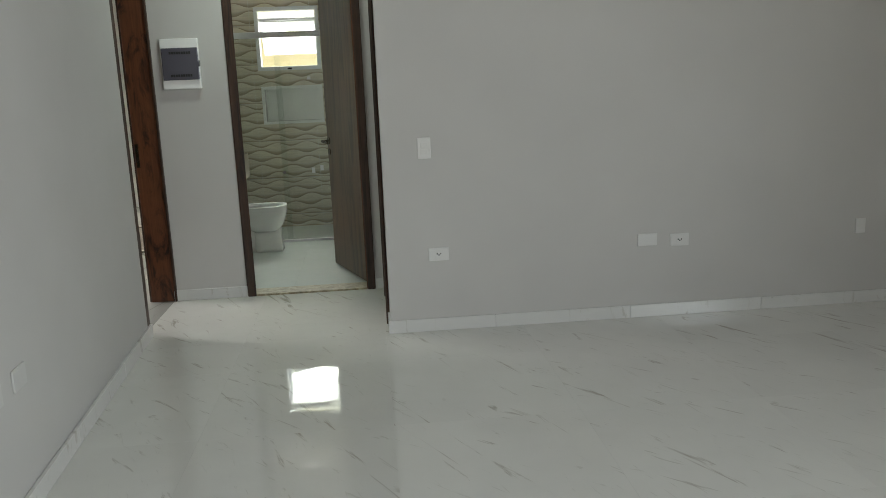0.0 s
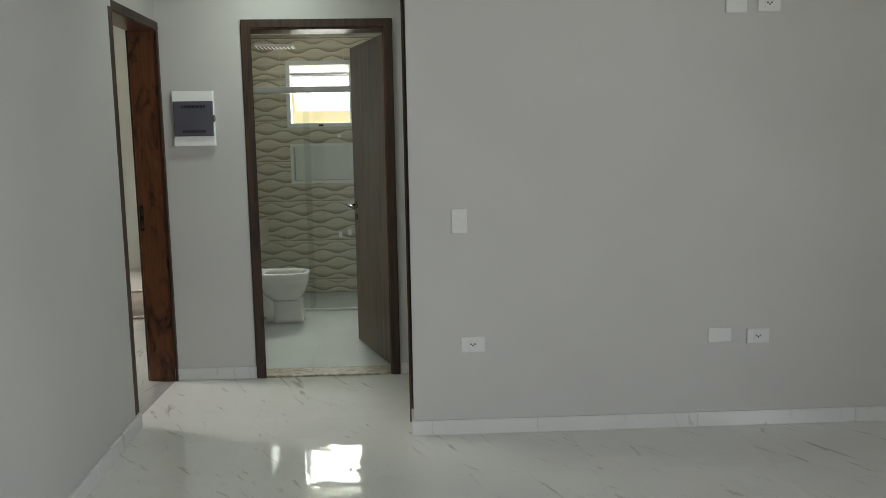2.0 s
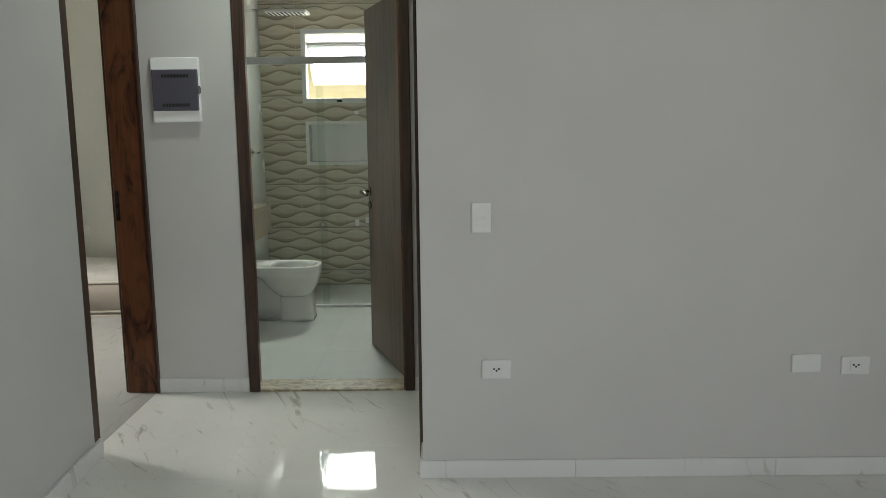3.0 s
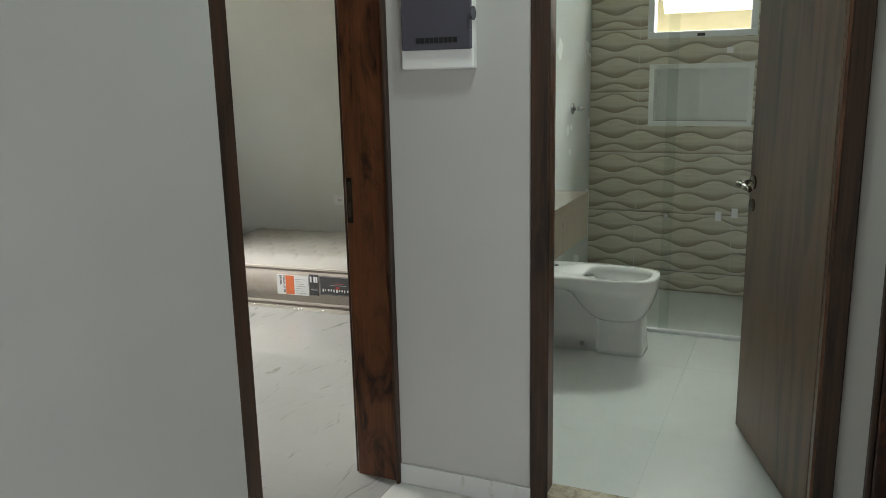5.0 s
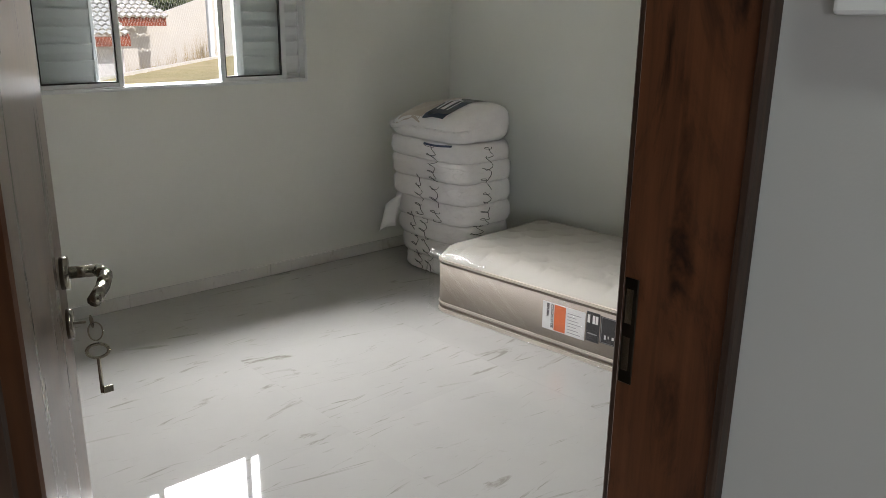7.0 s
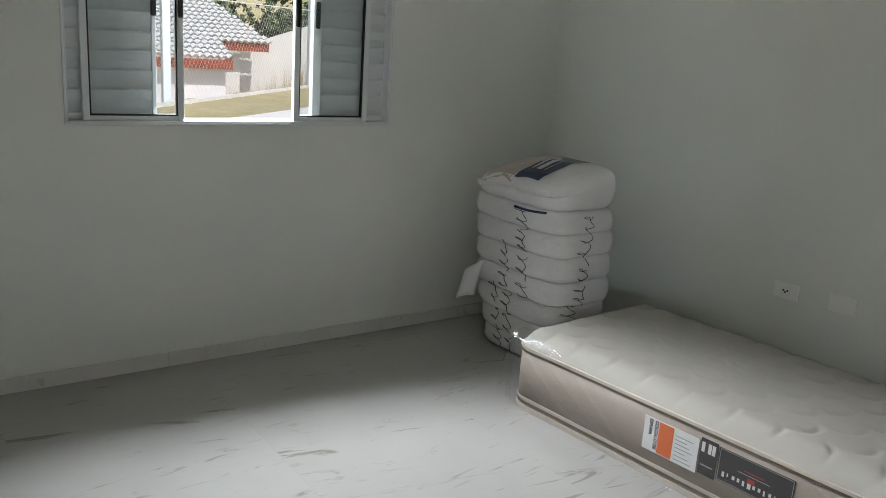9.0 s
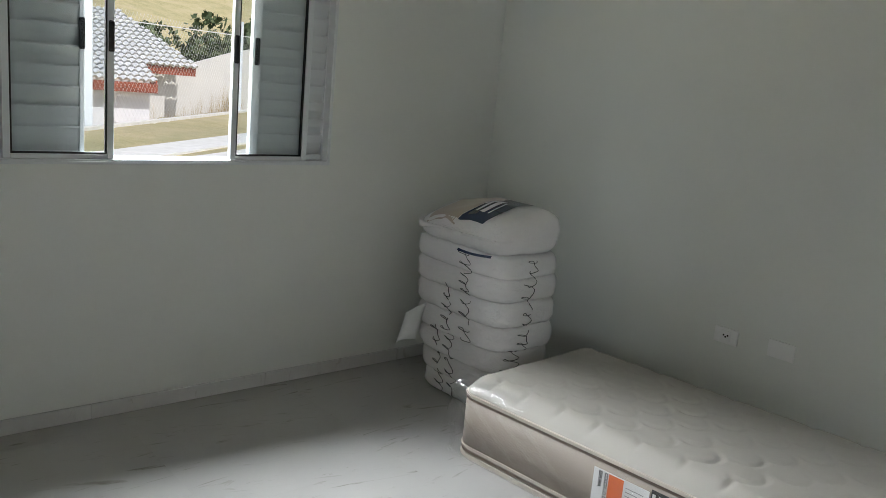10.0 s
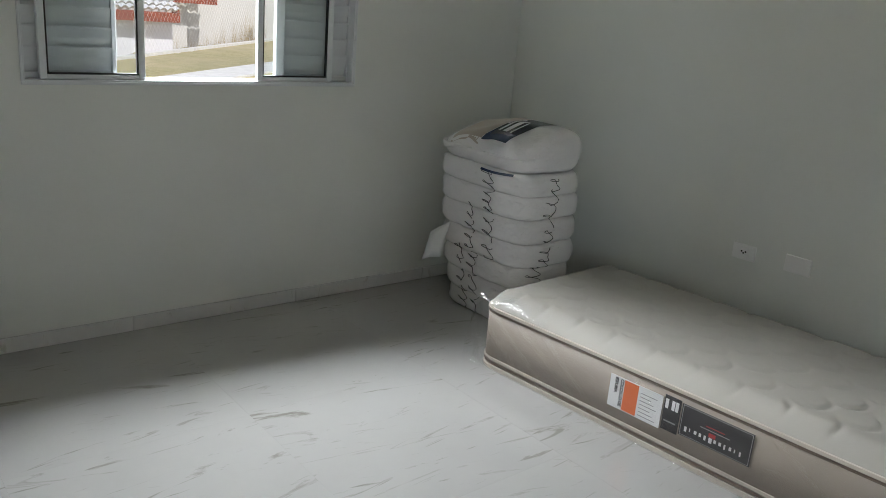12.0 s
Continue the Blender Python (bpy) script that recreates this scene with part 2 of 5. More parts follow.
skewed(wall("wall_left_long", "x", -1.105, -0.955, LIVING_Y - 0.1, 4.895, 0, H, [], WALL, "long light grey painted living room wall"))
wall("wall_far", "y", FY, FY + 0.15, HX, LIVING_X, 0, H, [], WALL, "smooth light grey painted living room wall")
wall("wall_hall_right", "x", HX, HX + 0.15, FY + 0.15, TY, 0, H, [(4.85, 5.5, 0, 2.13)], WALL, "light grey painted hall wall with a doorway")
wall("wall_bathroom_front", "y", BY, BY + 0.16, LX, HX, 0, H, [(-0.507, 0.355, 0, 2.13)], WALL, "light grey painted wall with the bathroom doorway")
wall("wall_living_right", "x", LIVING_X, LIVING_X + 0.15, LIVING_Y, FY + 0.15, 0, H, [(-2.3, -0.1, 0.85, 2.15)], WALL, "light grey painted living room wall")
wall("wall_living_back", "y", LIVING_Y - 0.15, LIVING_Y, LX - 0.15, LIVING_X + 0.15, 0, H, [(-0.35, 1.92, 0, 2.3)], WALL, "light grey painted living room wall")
BATH_WALL = paint("bathroom_white_tile_wall", (0.74, 0.76, 0.74), 0.25)
wall("wall_bathroom_left", "x", LX - 0.15, LX - 0.03, BY + 0.16, TY + 0.15, 0, H, [], BATH_WALL, "pale glossy bathroom side wall")
wall("wall_bathroom_far", "y", TY, TY + 0.15, LX - 0.03, HX, 0, H, [(-0.65, -0.055, 1.625, 2.205), (-0.63, -0.065, 1.095, 1.425)], BATH_WALL, "bathroom wall with a small window and a niche")
wall("wall_window", "x", WX - 0.15, WX, 4.1, NY + 0.15, 0, H, [(5.827, 7.289, 1.075, 2.058)], BEDROOM_WALL, "pale greenish grey bedroom wall with the window")
wall("wall_bedroom_far", "y", NY, NY + 0.15, WX, LX - 0.15, 0, H, [], BEDROOM_WALL, "pale greenish grey bedroom wall")
wall("wall_bedroom_near", "y", 3.95, 4.1, WX - 0.15, LX - 0.15, 0, H, [], BEDROOM_WALL, "pale greenish grey bedroom wall")
lining = box((LX - 0.158, 4.1, 0), (LX - 0.151, 4.86, H))
add_box(lining, (LX - 0.158, 5.78, 0), (LX - 0.151, NY, H))
add_box(lining, (LX - 0.158, 4.86, 2.17), (LX - 0.151, 5.78, H))
solid("wall_bedroom_door_side", lining, BEDROOM_WALL, "pale greenish grey bedroom wall beside the door", "wall", "structure")

solid("ceiling", box((WX - 0.15, LIVING_Y - 0.15, H), (LIVING_X + 0.15, TY + 0.15, H + 0.12)), CEILING, "plain white painted ceiling", "ceiling", "structure")
solid("ceiling_bathroom", box((LX - 0.03, BY + 0.16, 2.47), (HX, TY, 2.5)), CEILING, "lowered white bathroom ceiling", "ceiling", "structure")
floor = solid("floor", box((WX - 0.15, LIVING_Y - 0.15, -0.2), (LIVING_X + 0.15, TY + 0.15, -0.0012)), GROUT, "polished white marble-look porcelain tile floor with grey veins", "floor", "structure")


# ---------------------------------------------------------------- doors
def lever_set(parent, at, out, along, plate_z, keyhole=True):
    """A lever on its rose, with a lower rose for the key. out: off the leaf's face; along: the way the lever points."""
    at, out, along = Vector(at), Vector(out), Vector(along)
    h = part("door_handle", rod(at, at + out * 0.012, 0.026, 20), STEEL, parent, "brushed nickel lever handle", True)
    bm = bmesh.new()
    add_rod(bm, at + out * 0.01, at + out * 0.058, 0.010)
    pts = [at + out * 0.055, at + out * 0.066 + along * 0.03, at + out * 0.062 + along * 0.075 - Vector((0, 0, 0.004)),
           at + out * 0.05 + along * 0.115 - Vector((0, 0, 0.012))]
    for p, q in zip(pts, pts[1:]):
        add_rod(bm, p, q, 0.0105, 10)
    part("lever", bm, STEEL, h, "", True)
    low = at - Vector((0, 0, 0.085))
    part("key_rose", rod(low, low + out * 0.01, 0.024, 20), STEEL, parent, "round key rose", True)
    return low


def door_frame(name, label, axis, hole, faces, casing, head, lap=0.022):
    """A doorway's jambs and casings. axis: the axis across the wall; hole (a0, a1, z); faces: the wall's two faces."""
    a0, a1, z = hole
    d = thing(name, (((faces[0] + faces[1]) / 2, (a0 + a1) / 2, 0) if axis == "x" else ((a0 + a1) / 2, (faces[0] + faces[1]) / 2, 0)), label, "door", kind="structure")
    P = lambda p, a, zz: (p, a, zz) if axis == "x" else (a, p, zz)
    lo, hi = min(faces) - 0.006, max(faces) + 0.006
    t = 0.03

    def b(p0, p1, s0, s1, z0, z1, bev=0.003):
        u, w = P(p0, s0, z0), P(p1, s1, z1)
        return box([min(x, y) for x, y in zip(u, w)], [max(x, y) for x, y in zip(u, w)], bev)
    for s0, s1 in ((a0 + 0.002, a0 + t), (a1 - t, a1 - 0.002)):
        part("jamb", b(lo, hi, s0, s1, 0, z - t), JAMB, d)
    part("head_jamb", b(lo, hi, a0 + 0.002, a1 - 0.002, z - t, z - 0.002), JAMB, d)
    mid = (lo + hi) / 2
    for side, (c0, c1) in casing.items():
        f = max(faces) if side > 0 else min(faces)
        inset = 0.022 if side > 0 else lap
        for s0, s1 in ((a0 + inset - c0, a0 + inset), (a1 - 0.022, a1 - 0.022 + c1)):
            if s1 - s0 > 0.005:
                bm = b(f + side * 0.0065, f + side * 0.02, s0, s1, 0, z - 0.022 + head, 0.004)
                part("casing", bm, CASING, d)
        bm = b(f + side * 0.0065, f + side * 0.021, a0 + inset - c0, a1 - 0.022 + c1, z - 0.022, z - 0.022 + head, 0.004)
        part("head_casing", bm, CASING, d)
    return d


# bedroom doorway, with the door swung into the bedroom
door_1 = door_frame("door_1", "dark-stained wooden bedroom door standing half open, keys hanging in its lock", "x", (4.895, 5.74, 2.13), (LX - 0.15, LX), {-1: (0.05, 0.05)}, 0.05)
part("casing", box((LX + 0.0065, 5.69, 0), (LX + 0.02, BY - 0.001, 2.1), 0.003), CASING, door_1)
part("casing", box((LX + 0.0065, 4.815, 0), (-0.952, 4.903, 2.1), 0.003), CASING, door_1)
part("head_casing", box((LX + 0.0065, 4.815, 2.1), (LX + 0.021, BY - 0.001, 2.15), 0.004), CASING, door_1)
hinge = Vector((LX - 0.165, 4.928, 0))
OPEN = radians(69.2)
d_leaf = Vector((-math.sin(OPEN), math.cos(OPEN), 0))
n_leaf = Vector((math.cos(OPEN), math.sin(OPEN), 0))
TURN_LEAF = Matrix.Translation(hinge) @ Matrix((( d_leaf.x, n_leaf.x, 0, 0), (d_leaf.y, n_leaf.y, 0, 0), (0, 0, 1, 0), (0, 0, 0, 1)))
bm = box((0.0, -0.035, 0.008), (0.775, 0.0, 2.095), 0.002)
bmesh.ops.transform(bm, matrix=TURN_LEAF, verts=bm.verts)
leaf_1 = part("door_leaf", bm, LEAF, door_1, "glossy taupe-brown wood veneer leaf")
rose = hinge + d_leaf * 0.715 + Vector((0, 0, 1.03))
low = lever_set(leaf_1, rose, n_leaf, -d_leaf, 0)
lever_set(leaf_1, rose - n_leaf * 0.035, -n_leaf, -d_leaf, 0)
key = rod(low, low + n_leaf * 0.028, 0.0022, 8)
bmesh.ops.create_circle(key, segments=14, radius=0.011, cap_ends=True, matrix=Matrix.Translation(low + n_leaf * 0.036) @ Matrix.Rotation(radians(90), 4, "X"))
key_ob = part("key", key, STEEL, leaf_1, "small nickel key in the lock")
ring = bmesh.new()
c = low + n_leaf * 0.04 - Vector((0, 0, 0.018))
ring_pts = [c + n_leaf * (0.011 * math.cos(a)) + Vector((0, 0, 0.016 * math.sin(a))) for a in np.linspace(0, 2 * math.pi, 15)]
for p, q in zip(ring_pts, ring_pts[1:]):
    add_rod(ring, p, q, 0.0012, 6)
c2 = c - Vector((0, 0, 0.034))
ring_pts = [c2 + n_leaf * (0.017 * math.cos(a)) + Vector((0, 0, 0.012 * math.sin(a) - 0.0)) for a in np.linspace(0, 2 * math.pi, 15)]
for p, q in zip(ring_pts, ring_pts[1:]):
    add_rod(ring, p, q, 0.0028, 6)
add_rod(ring, c2 - Vector((0, 0, 0.012)), c2 - Vector((0, 0, 0.075)), 0.0032, 8)
add_box(ring, c2 + n_leaf * 0.002 - Vector((0, 0.0015, 0.075)), c2 + n_leaf * 0.016 - Vector((0, -0.0015, 0.064)))
part("hanging_key", ring, STEEL, leaf_1, "spare key hanging from a ring")
strike = part("strike_plate", box((LX - 0.15, 5.7065, 0.93), (LX - 0.128, 5.7095, 1.085), 0.001), material("blackened_brass", (0.05, 0.04, 0.03), 0.4, 1.0), door_1, "dark metal strike plate")
slot = box((LX - 0.145, 5.7055, 0.95), (LX - 0.134, 5.7064, 1.0))
add_box(slot, (LX - 0.145, 5.7055, 1.02), (LX - 0.134, 5.7064, 1.07))
part("strike_hole", slot, STEEL, strike)

# bathroom doorway, its leaf swung into the bathroom
door_2 = door_frame("door_2", "brown wooden bathroom door standing open into the bathroom", "y", (-0.507, 0.355, 2.13), (BY, BY + 0.16), {-1: (0.057, 0.052), 1: (0.05, 0.05)}, 0.05, 0.064)
hinge2 = Vector((0.322, BY + 0.172, 0))
d2 = (Vector((0.042, 6.70, 0)) - hinge2).normalized()
n2 = Vector((-d2.y, d2.x, 0))
T2 = Matrix.Translation(hinge2) @ Matrix(((d2.x, n2.x, 0, 0), (d2.y, n2.y, 0, 0), (0, 0, 1, 0), (0, 0, 0, 1)))
bm = box((0.0, -0.035, 0.012), (0.765, 0.0, 2.095), 0.002)
bmesh.ops.transform(bm, matrix=T2, verts=bm.verts)
LEAF_DARK = wood("bathroom_door_veneer", (0.075, 0.044, 0.027), (0.15, 0.091, 0.057), 0.34, 2, 0.6, 0.12, 0.15)
leaf_2 = part("door_leaf", bm, LEAF_DARK, door_2, "walnut-brown veneer leaf")
rose2 = hinge2 + d2 * 0.71 + Vector((0, 0, 1.0))
lever_set(leaf_2, rose2 + n2 * 0.0, n2, -d2, 0)
lever_set(leaf_2, rose2 - n2 * 0.035, -n2, -d2, 0)
for z in (0.25, 1.05, 1.85):
    part("hinge", rod(hinge2 + Vector((0.012, -0.01, z)), hinge2 + Vector((0.012, -0.01, z + 0.09)), 0.007), STEEL, door_2)
THRESH = material("threshold_stone", (0.38, 0.32, 0.21), 0.3)
patches = noise_tex(THRESH, coords(THRESH, (1, 1.8, 1)), 16, 6, 0.7, 0.8)
specks = noise_tex(THRESH, coords(THRESH), 70, 3, 0.6)
stone = ramp(THRESH, patches, [(0.36, (0.17, 0.13, 0.075)), (0.5, (0.36, 0.3, 0.2)), (0.66, (0.5, 0.45, 0.33))])
base(THRESH, mixed(THRESH, ramp(THRESH, specks, [(0.55, (0, 0, 0)), (0.75, (0.5, 0.5, 0.5))]), stone, (0.2, 0.15, 0.09)))
rough_from(THRESH, patches, 0.22, 0.42)
solid("threshold", box((-0.475, BY - 0.012, -0.003), (0.325, BY + 0.165, 0.012), 0.003), THRESH, "beige stone threshold in the bathroom doorway", "threshold", "structure")

# doorway in the hall's side wall, its door closed
door_3 = door_frame("door_3", "closed dark-stained wooden door in the hall", "x", (4.85, 5.5, 2.13), (HX, HX + 0.15), {-1: (0.052, 0.052)}, 0.05)
leaf_3 = part("door_leaf", box((HX + 0.1, 4.882, 0.008), (HX + 0.135, 5.468, 2.095), 0.002), CASING, door_3)
lever_set(leaf_3, (HX + 0.1, 4.95, 1.0), (-1, 0, 0), (0, 1, 0), 0)


# ---------------------------------------------------------------- skirtings
def skirting(pieces, label="low white marble skirting along the wall"):
    for lo, hi in pieces:
        solid("baseboard", box(lo, hi, 0.002), SKIRT, label, "skirting", "structure")


t = 0.012
run = []
x = HX - t
for step in (0.62, 0.8, 0.8, 0.8, 0.8, 0.8):
    x2 = min(x + step, LIVING_X)
    run.append(((x, FY - t, 0), (x2 - 0.0007, FY - 0.0005, 0.075)))
    x = x2
run.append(((HX - t, FY + 0.0005, 0), (HX - 0.0005, 4.818, 0.075)))
run.append(((HX - t, 5.535, 0), (HX - 0.0005, BY - t, 0.075)))
run.append(((0.388, BY - t, 0), (HX - t - 0.001, BY - 0.0005, 0.075)))
run.append(((LX + 0.0005, BY - t, 0), (-0.502, BY - 0.0005, 0.075)))
y = 4.893
for step in (0.7, 0.8, 0.8, 0.8, 0.8, 0.8, 0.8, 0.8, 0.8):
    skewed(solid("baseboard", box((-0.9545, y - step + 0.0007, 0), (-0.937, y, 0.075), 0.002), SKIRT, "low white marble skirting along the wall", "skirting", "structure"))
    y -= step
y = 4.1
for step in (0.5, 0.8, 0.8, 0.8, 0.8, 0.52):
    run.append(((WX + 0.0005, y, 0), (WX + t, y + step - 0.0007, 0.065)))
    y += step
x = WX + t
for step in (0.7, 0.8, 0.8, 0.85):
    run.append(((x, NY - t, 0), (x + step - 0.0007, NY - 0.0005, 0.065)))
    x += step
skirting(run)


# ---------------------------------------------------------------- bedroom window
def louvre_leaf(name, y0, y1, x, parent, s0, s1):
    """A shutter leaf: stiles s0 and s1 wide, and curved overlapping slats."""
    bm = box((x - 0.011, y0, 1.1485), (x + 0.011, y0 + s0, 2.083), 0.002)
    add_box(bm, (x - 0.011, y1 - s1, 1.1485), (x + 0.011, y1, 2.083), 0.002)
    add_box(bm, (x - 0.011, y0 + s0, 1.1485), (x + 0.011, y1 - s1, 1.172), 0.002)
    add_box(bm, (x - 0.011, y0 + s0, 2.063), (x + 0.011, y1 - s1, 2.083), 0.002)
    leaf = part(name, bm, ALU, parent, "white aluminium louvre leaf")
    # Unseen sheet added behind the slats to stop light leaking between them
    part("backing", box((x - 0.0175, y0 + 0.0005, 1.1475), (x - 0.0145, y1 - 0.0005, 2.0875)), ALU, leaf)
    bm = bmesh.new()
    prof = [(-0.011, -0.052), (-0.0125, -0.046), (-0.003, -0.02), (0.004, 0.01), (0.008, 0.045), (0.012, 0.052)]
    prof = prof + [(u - 0.003, w) for u, w in reversed(prof)]
    ends = [[bm.verts.new((u, y, w)) for u, w in prof] for y in (y0 + s0 - 0.001, y1 - s1 + 0.001)]
    m = len(prof)
    for k in range(m):
        bm.faces.new((ends[0][k], ends[0][(k + 1) % m], ends[1][(k + 1) % m], ends[1][k]))
    bm.faces.new(ends[0][::-1]), bm.faces.new(ends[1])
    bmesh.ops.recalc_face_normals(bm, faces=bm.faces)
    me = mesh_of(bm, "slat", ALU)
    z = 1.216
    while z < 2.05:
        s = part("slat", me, ALU, leaf)
        s.location = (x, 0, z)
        z += 0.0745
    return leaf


def sash(y0, y1, x, parent, handle_side):
    w, z0, z1 = 0.026, 1.148, 2.087
    bm = box((x - 0.012, y0, z0), (x + 0.014, y0 + w, z1), 0.002)
    add_box(bm, (x - 0.012, y1 - w, z0), (x + 0.014, y1, z1), 0.002)
    add_box(bm, (x - 0.012, y0 + w, z0), (x + 0.014, y1 - w, z0 + 0.018), 0.002)
    add_box(bm, (x - 0.012, y0 + w, z1 - 0.02), (x + 0.014, y1 - w, z1), 0.002)
    s = part("sash", bm, ALU, parent, "white aluminium sliding sash")
    g = 0.007
    a, b, c, d = y0 + w, y1 - w, z0 + 0.018, z1 - 0.02
    bm = box((x - 0.004, a, c), (x + 0.0085, a + g, d))
    for lo, hi in (((a + g, c), (b - g, c + g)), ((a + g, d - g), (b - g, d)), ((b - g, c), (b, d))):
        add_box(bm, (x - 0.004, lo[0], lo[1]), (x + 0.0085, hi[0], hi[1]))
    part("gasket", bm, GASKET, s)
    pane = part("pane", box((x - 0.002, a + 0.002, c + 0.002), (x + 0.002, b - 0.002, d - 0.002)), GLASS, s, "clear window pane")
    pane.visible_shadow = False
    hy = y1 - 0.013 if handle_side > 0 else y0 + 0.013
    part("pull", box((x + 0.0145, hy - 0.011, 1.555), (x + 0.024, hy + 0.011, 1.67), 0.004), GASKET, s, "black sash pull")
    return s


window_1 = thing("window_1", (WX - 0.05, 6.54, 1.13), "white aluminium sliding window, half open, with louvred shutter leaves", "window", kind="structure")
fr = bmesh.new()
for lo, hi in (((5.835, 1.138), (7.297, 1.147)), ((5.835, 2.088), (7.297, 2.098)), ((5.835, 1.147), (5.845, 2.088)), ((7.287, 1.147), (7.297, 2.088))):
    add_box(fr, (WX - 0.13, lo[0], lo[1]), (WX + 0.002, hi[0], hi[1]), 0.001)
part("window_frame", fr, ALU, window_1)
trim = bmesh.new()
for lo, hi in (((5.829, 1.129), (7.303, 1.1405)), ((5.829, 2.095), (7.303, 2.104)), ((5.829, 1.1405), (5.8385, 2.095)), ((7.2935, 1.1405), (7.303, 2.095))):
    add_box(trim, (WX + 0.0025, lo[0], lo[1]), (WX + 0.007, hi[0], hi[1]), 0.002)
part("window_trim", trim, ALU, window_1)
sash(5.9, 6.298, WX - 0.024, window_1, 1)
sash(6.795, 7.18, WX - 0.024, window_1, -1)
louvre_leaf("louvre_leaf", 5.846, 6.196, WX - 0.055, window_1, 0.006, 0.018)
louvre_leaf("louvre_leaf", 6.902, 7.286, WX - 0.055, window_1, 0.043, 0.006)
for y0 in (6.186, 6.922):
    part("pull", box((WX - 0.0435, y0 - 0.01, 1.555), (WX - 0.0395, y0 + 0.012, 1.67), 0.004), GASKET, window_1, "black sash pull")
window_1.location.y, window_1.location.z, window_1.scale.z = 6.532, 1.067, 1.024


# ---------------------------------------------------------------- bedroom things
TICKING = material("mattress_side_fabric", (0.35, 0.3, 0.25), 0.6)
QUILT = material("quilted_cream_fabric", (0.42, 0.402, 0.355), 0.7)
PIPING = material("cream_piping", (0.56, 0.51, 0.44), 0.6)
SEAM = material("brown_seam_tape", (0.16, 0.12, 0.095), 0.6)
bump(TICKING, noise_tex(TICKING, coords(TICKING), 300, 2), 0.2, 0.001)
MX0, MX1, MY0, MY1 = -3.385, -1.505, 7.345, 8.215


def rounded_slab(x0, x1, y0, y1, z0, z1, r, nx=1, ny=1, seg=6):
    bm = bmesh.new()
    ring = []
    for cx, cy, a0 in ((x1 - r, y1 - r, 0), (x0 + r, y1 - r, 90), (x0 + r, y0 + r, 180), (x1 - r, y0 + r, 270)):
        for k in range(seg + 1):
            a = radians(a0 + 90 * k / seg)
            ring.append((cx + r * math.cos(a), cy + r * math.sin(a)))
    lo = [bm.verts.new((x, y, z0)) for x, y in ring]
    hi = [bm.verts.new((x, y, z1)) for x, y in ring]
    for i in range(len(ring)):
        j = (i + 1) % len(ring)
        bm.faces.new((lo[i], lo[j], hi[j], hi[i]))
    bm.faces.new(hi)
    bm.faces.new(lo[::-1])
    return bm


def quilt_panel(x0, x1, y0, y1, z, rise):
    """A quilted top: scattered dimples on a soft crown that rolls off at the edge."""
    rng = random.Random(5)
    dots = [(x0 + (i + 0.5 + 0.5 * (j % 2)) * 0.165 + rng.uniform(-.012, .012), y0 + (j + 0.5) * 0.118 + rng.uniform(-.01, .01)) for i in range(13) for j in range(8)]
    nx, ny = 190, 88
    bm = bmesh.new()
    g = []
    P = np.array(dots)
    for i in range(nx + 1):
        row = []
        for j in range(ny + 1):
            x, y = x0 + (x1 - x0) * i / nx, y0 + (y1 - y0) * j / ny
            e = min(x - x0, x1 - x, y - y0, y1 - y)
            roll = 1 - max(0, 1 - e / 0.08) ** 2.2
            dx, dy = x - P[:, 0], y - P[:, 1]
            r = np.hypot(dx, dy)
            dip = (np.exp(-((r - 0.062) / 0.0105) ** 2) * np.clip(0.35 + (dx - 0.5 * dy) / np.maximum(r, 1e-6), 0, 1)).max()
            w = noise.noise(Vector((x * 9, y * 14, 0))) * 0.003
            # corners rounded in plan
            cx, cy = min(max(x, x0 + 0.09), x1 - 0.09), min(max(y, y0 + 0.09), y1 - 0.09)
            ox, oy = x - cx, y - cy
            if ox and oy:
                big = max(abs(ox), abs(oy))
                k = big / math.hypot(ox, oy)
                ox, oy, e = ox * k, oy * k, 0.09 - big
                roll = 1 - max(0, 1 - e / 0.08) ** 2.2
            row.append(bm.verts.new((cx + ox, cy + oy, z + rise * roll - 0.0088 * dip * min(1, e / 0.05) + w * min(1, e / 0.05))))
        g.append(row)
    for i in range(nx):
        for j in range(ny):
            bm.faces.new((g[i][j], g[i + 1][j], g[i + 1][j + 1], g[i][j + 1]))
    return bm


mattress = thing("mattress", ((MX0 + MX1) / 2, (MY0 + MY1) / 2, 0), "beige single foam mattress still in clear plastic, lying on the floor", "mattress")
part("side_panel", rounded_slab(MX0, MX1, MY0, MY1, 0.022, 0.298, 0.09), TICKING, mattress, "taupe fabric side band", True)
for z in (0.014, 0.052, 0.296):
    bm = rounded_slab(MX0 - 0.005, MX1 + 0.005, MY0 - 0.005, MY1 + 0.005, z - (0.006 if z > 0.02 else 0.013), z + 0.007, 0.094)
    bmesh.ops.bevel(bm, geom=[e for e in bm.edges if abs(e.verts[0].co.z - e.verts[1].co.z) < 1e-6], offset=0.004, segments=2, affect="EDGES")
    part("piping", bm, PIPING, mattress)
for z in (0.034, 0.281):
    bm = rounded_slab(MX0 - 0.002, MX1 + 0.002, MY0 - 0.002, MY1 + 0.002, z - 0.005, z + 0.005, 0.091)
    part("seam_tape", bm, SEAM, mattress, "dark brown seam tape")
part("quilted_top", quilt_panel(MX0 + 0.004, MX1 - 0.004, MY0 + 0.004, MY1 - 0.004, 0.302, 0.072), QUILT, mattress, "cream quilted top", True)

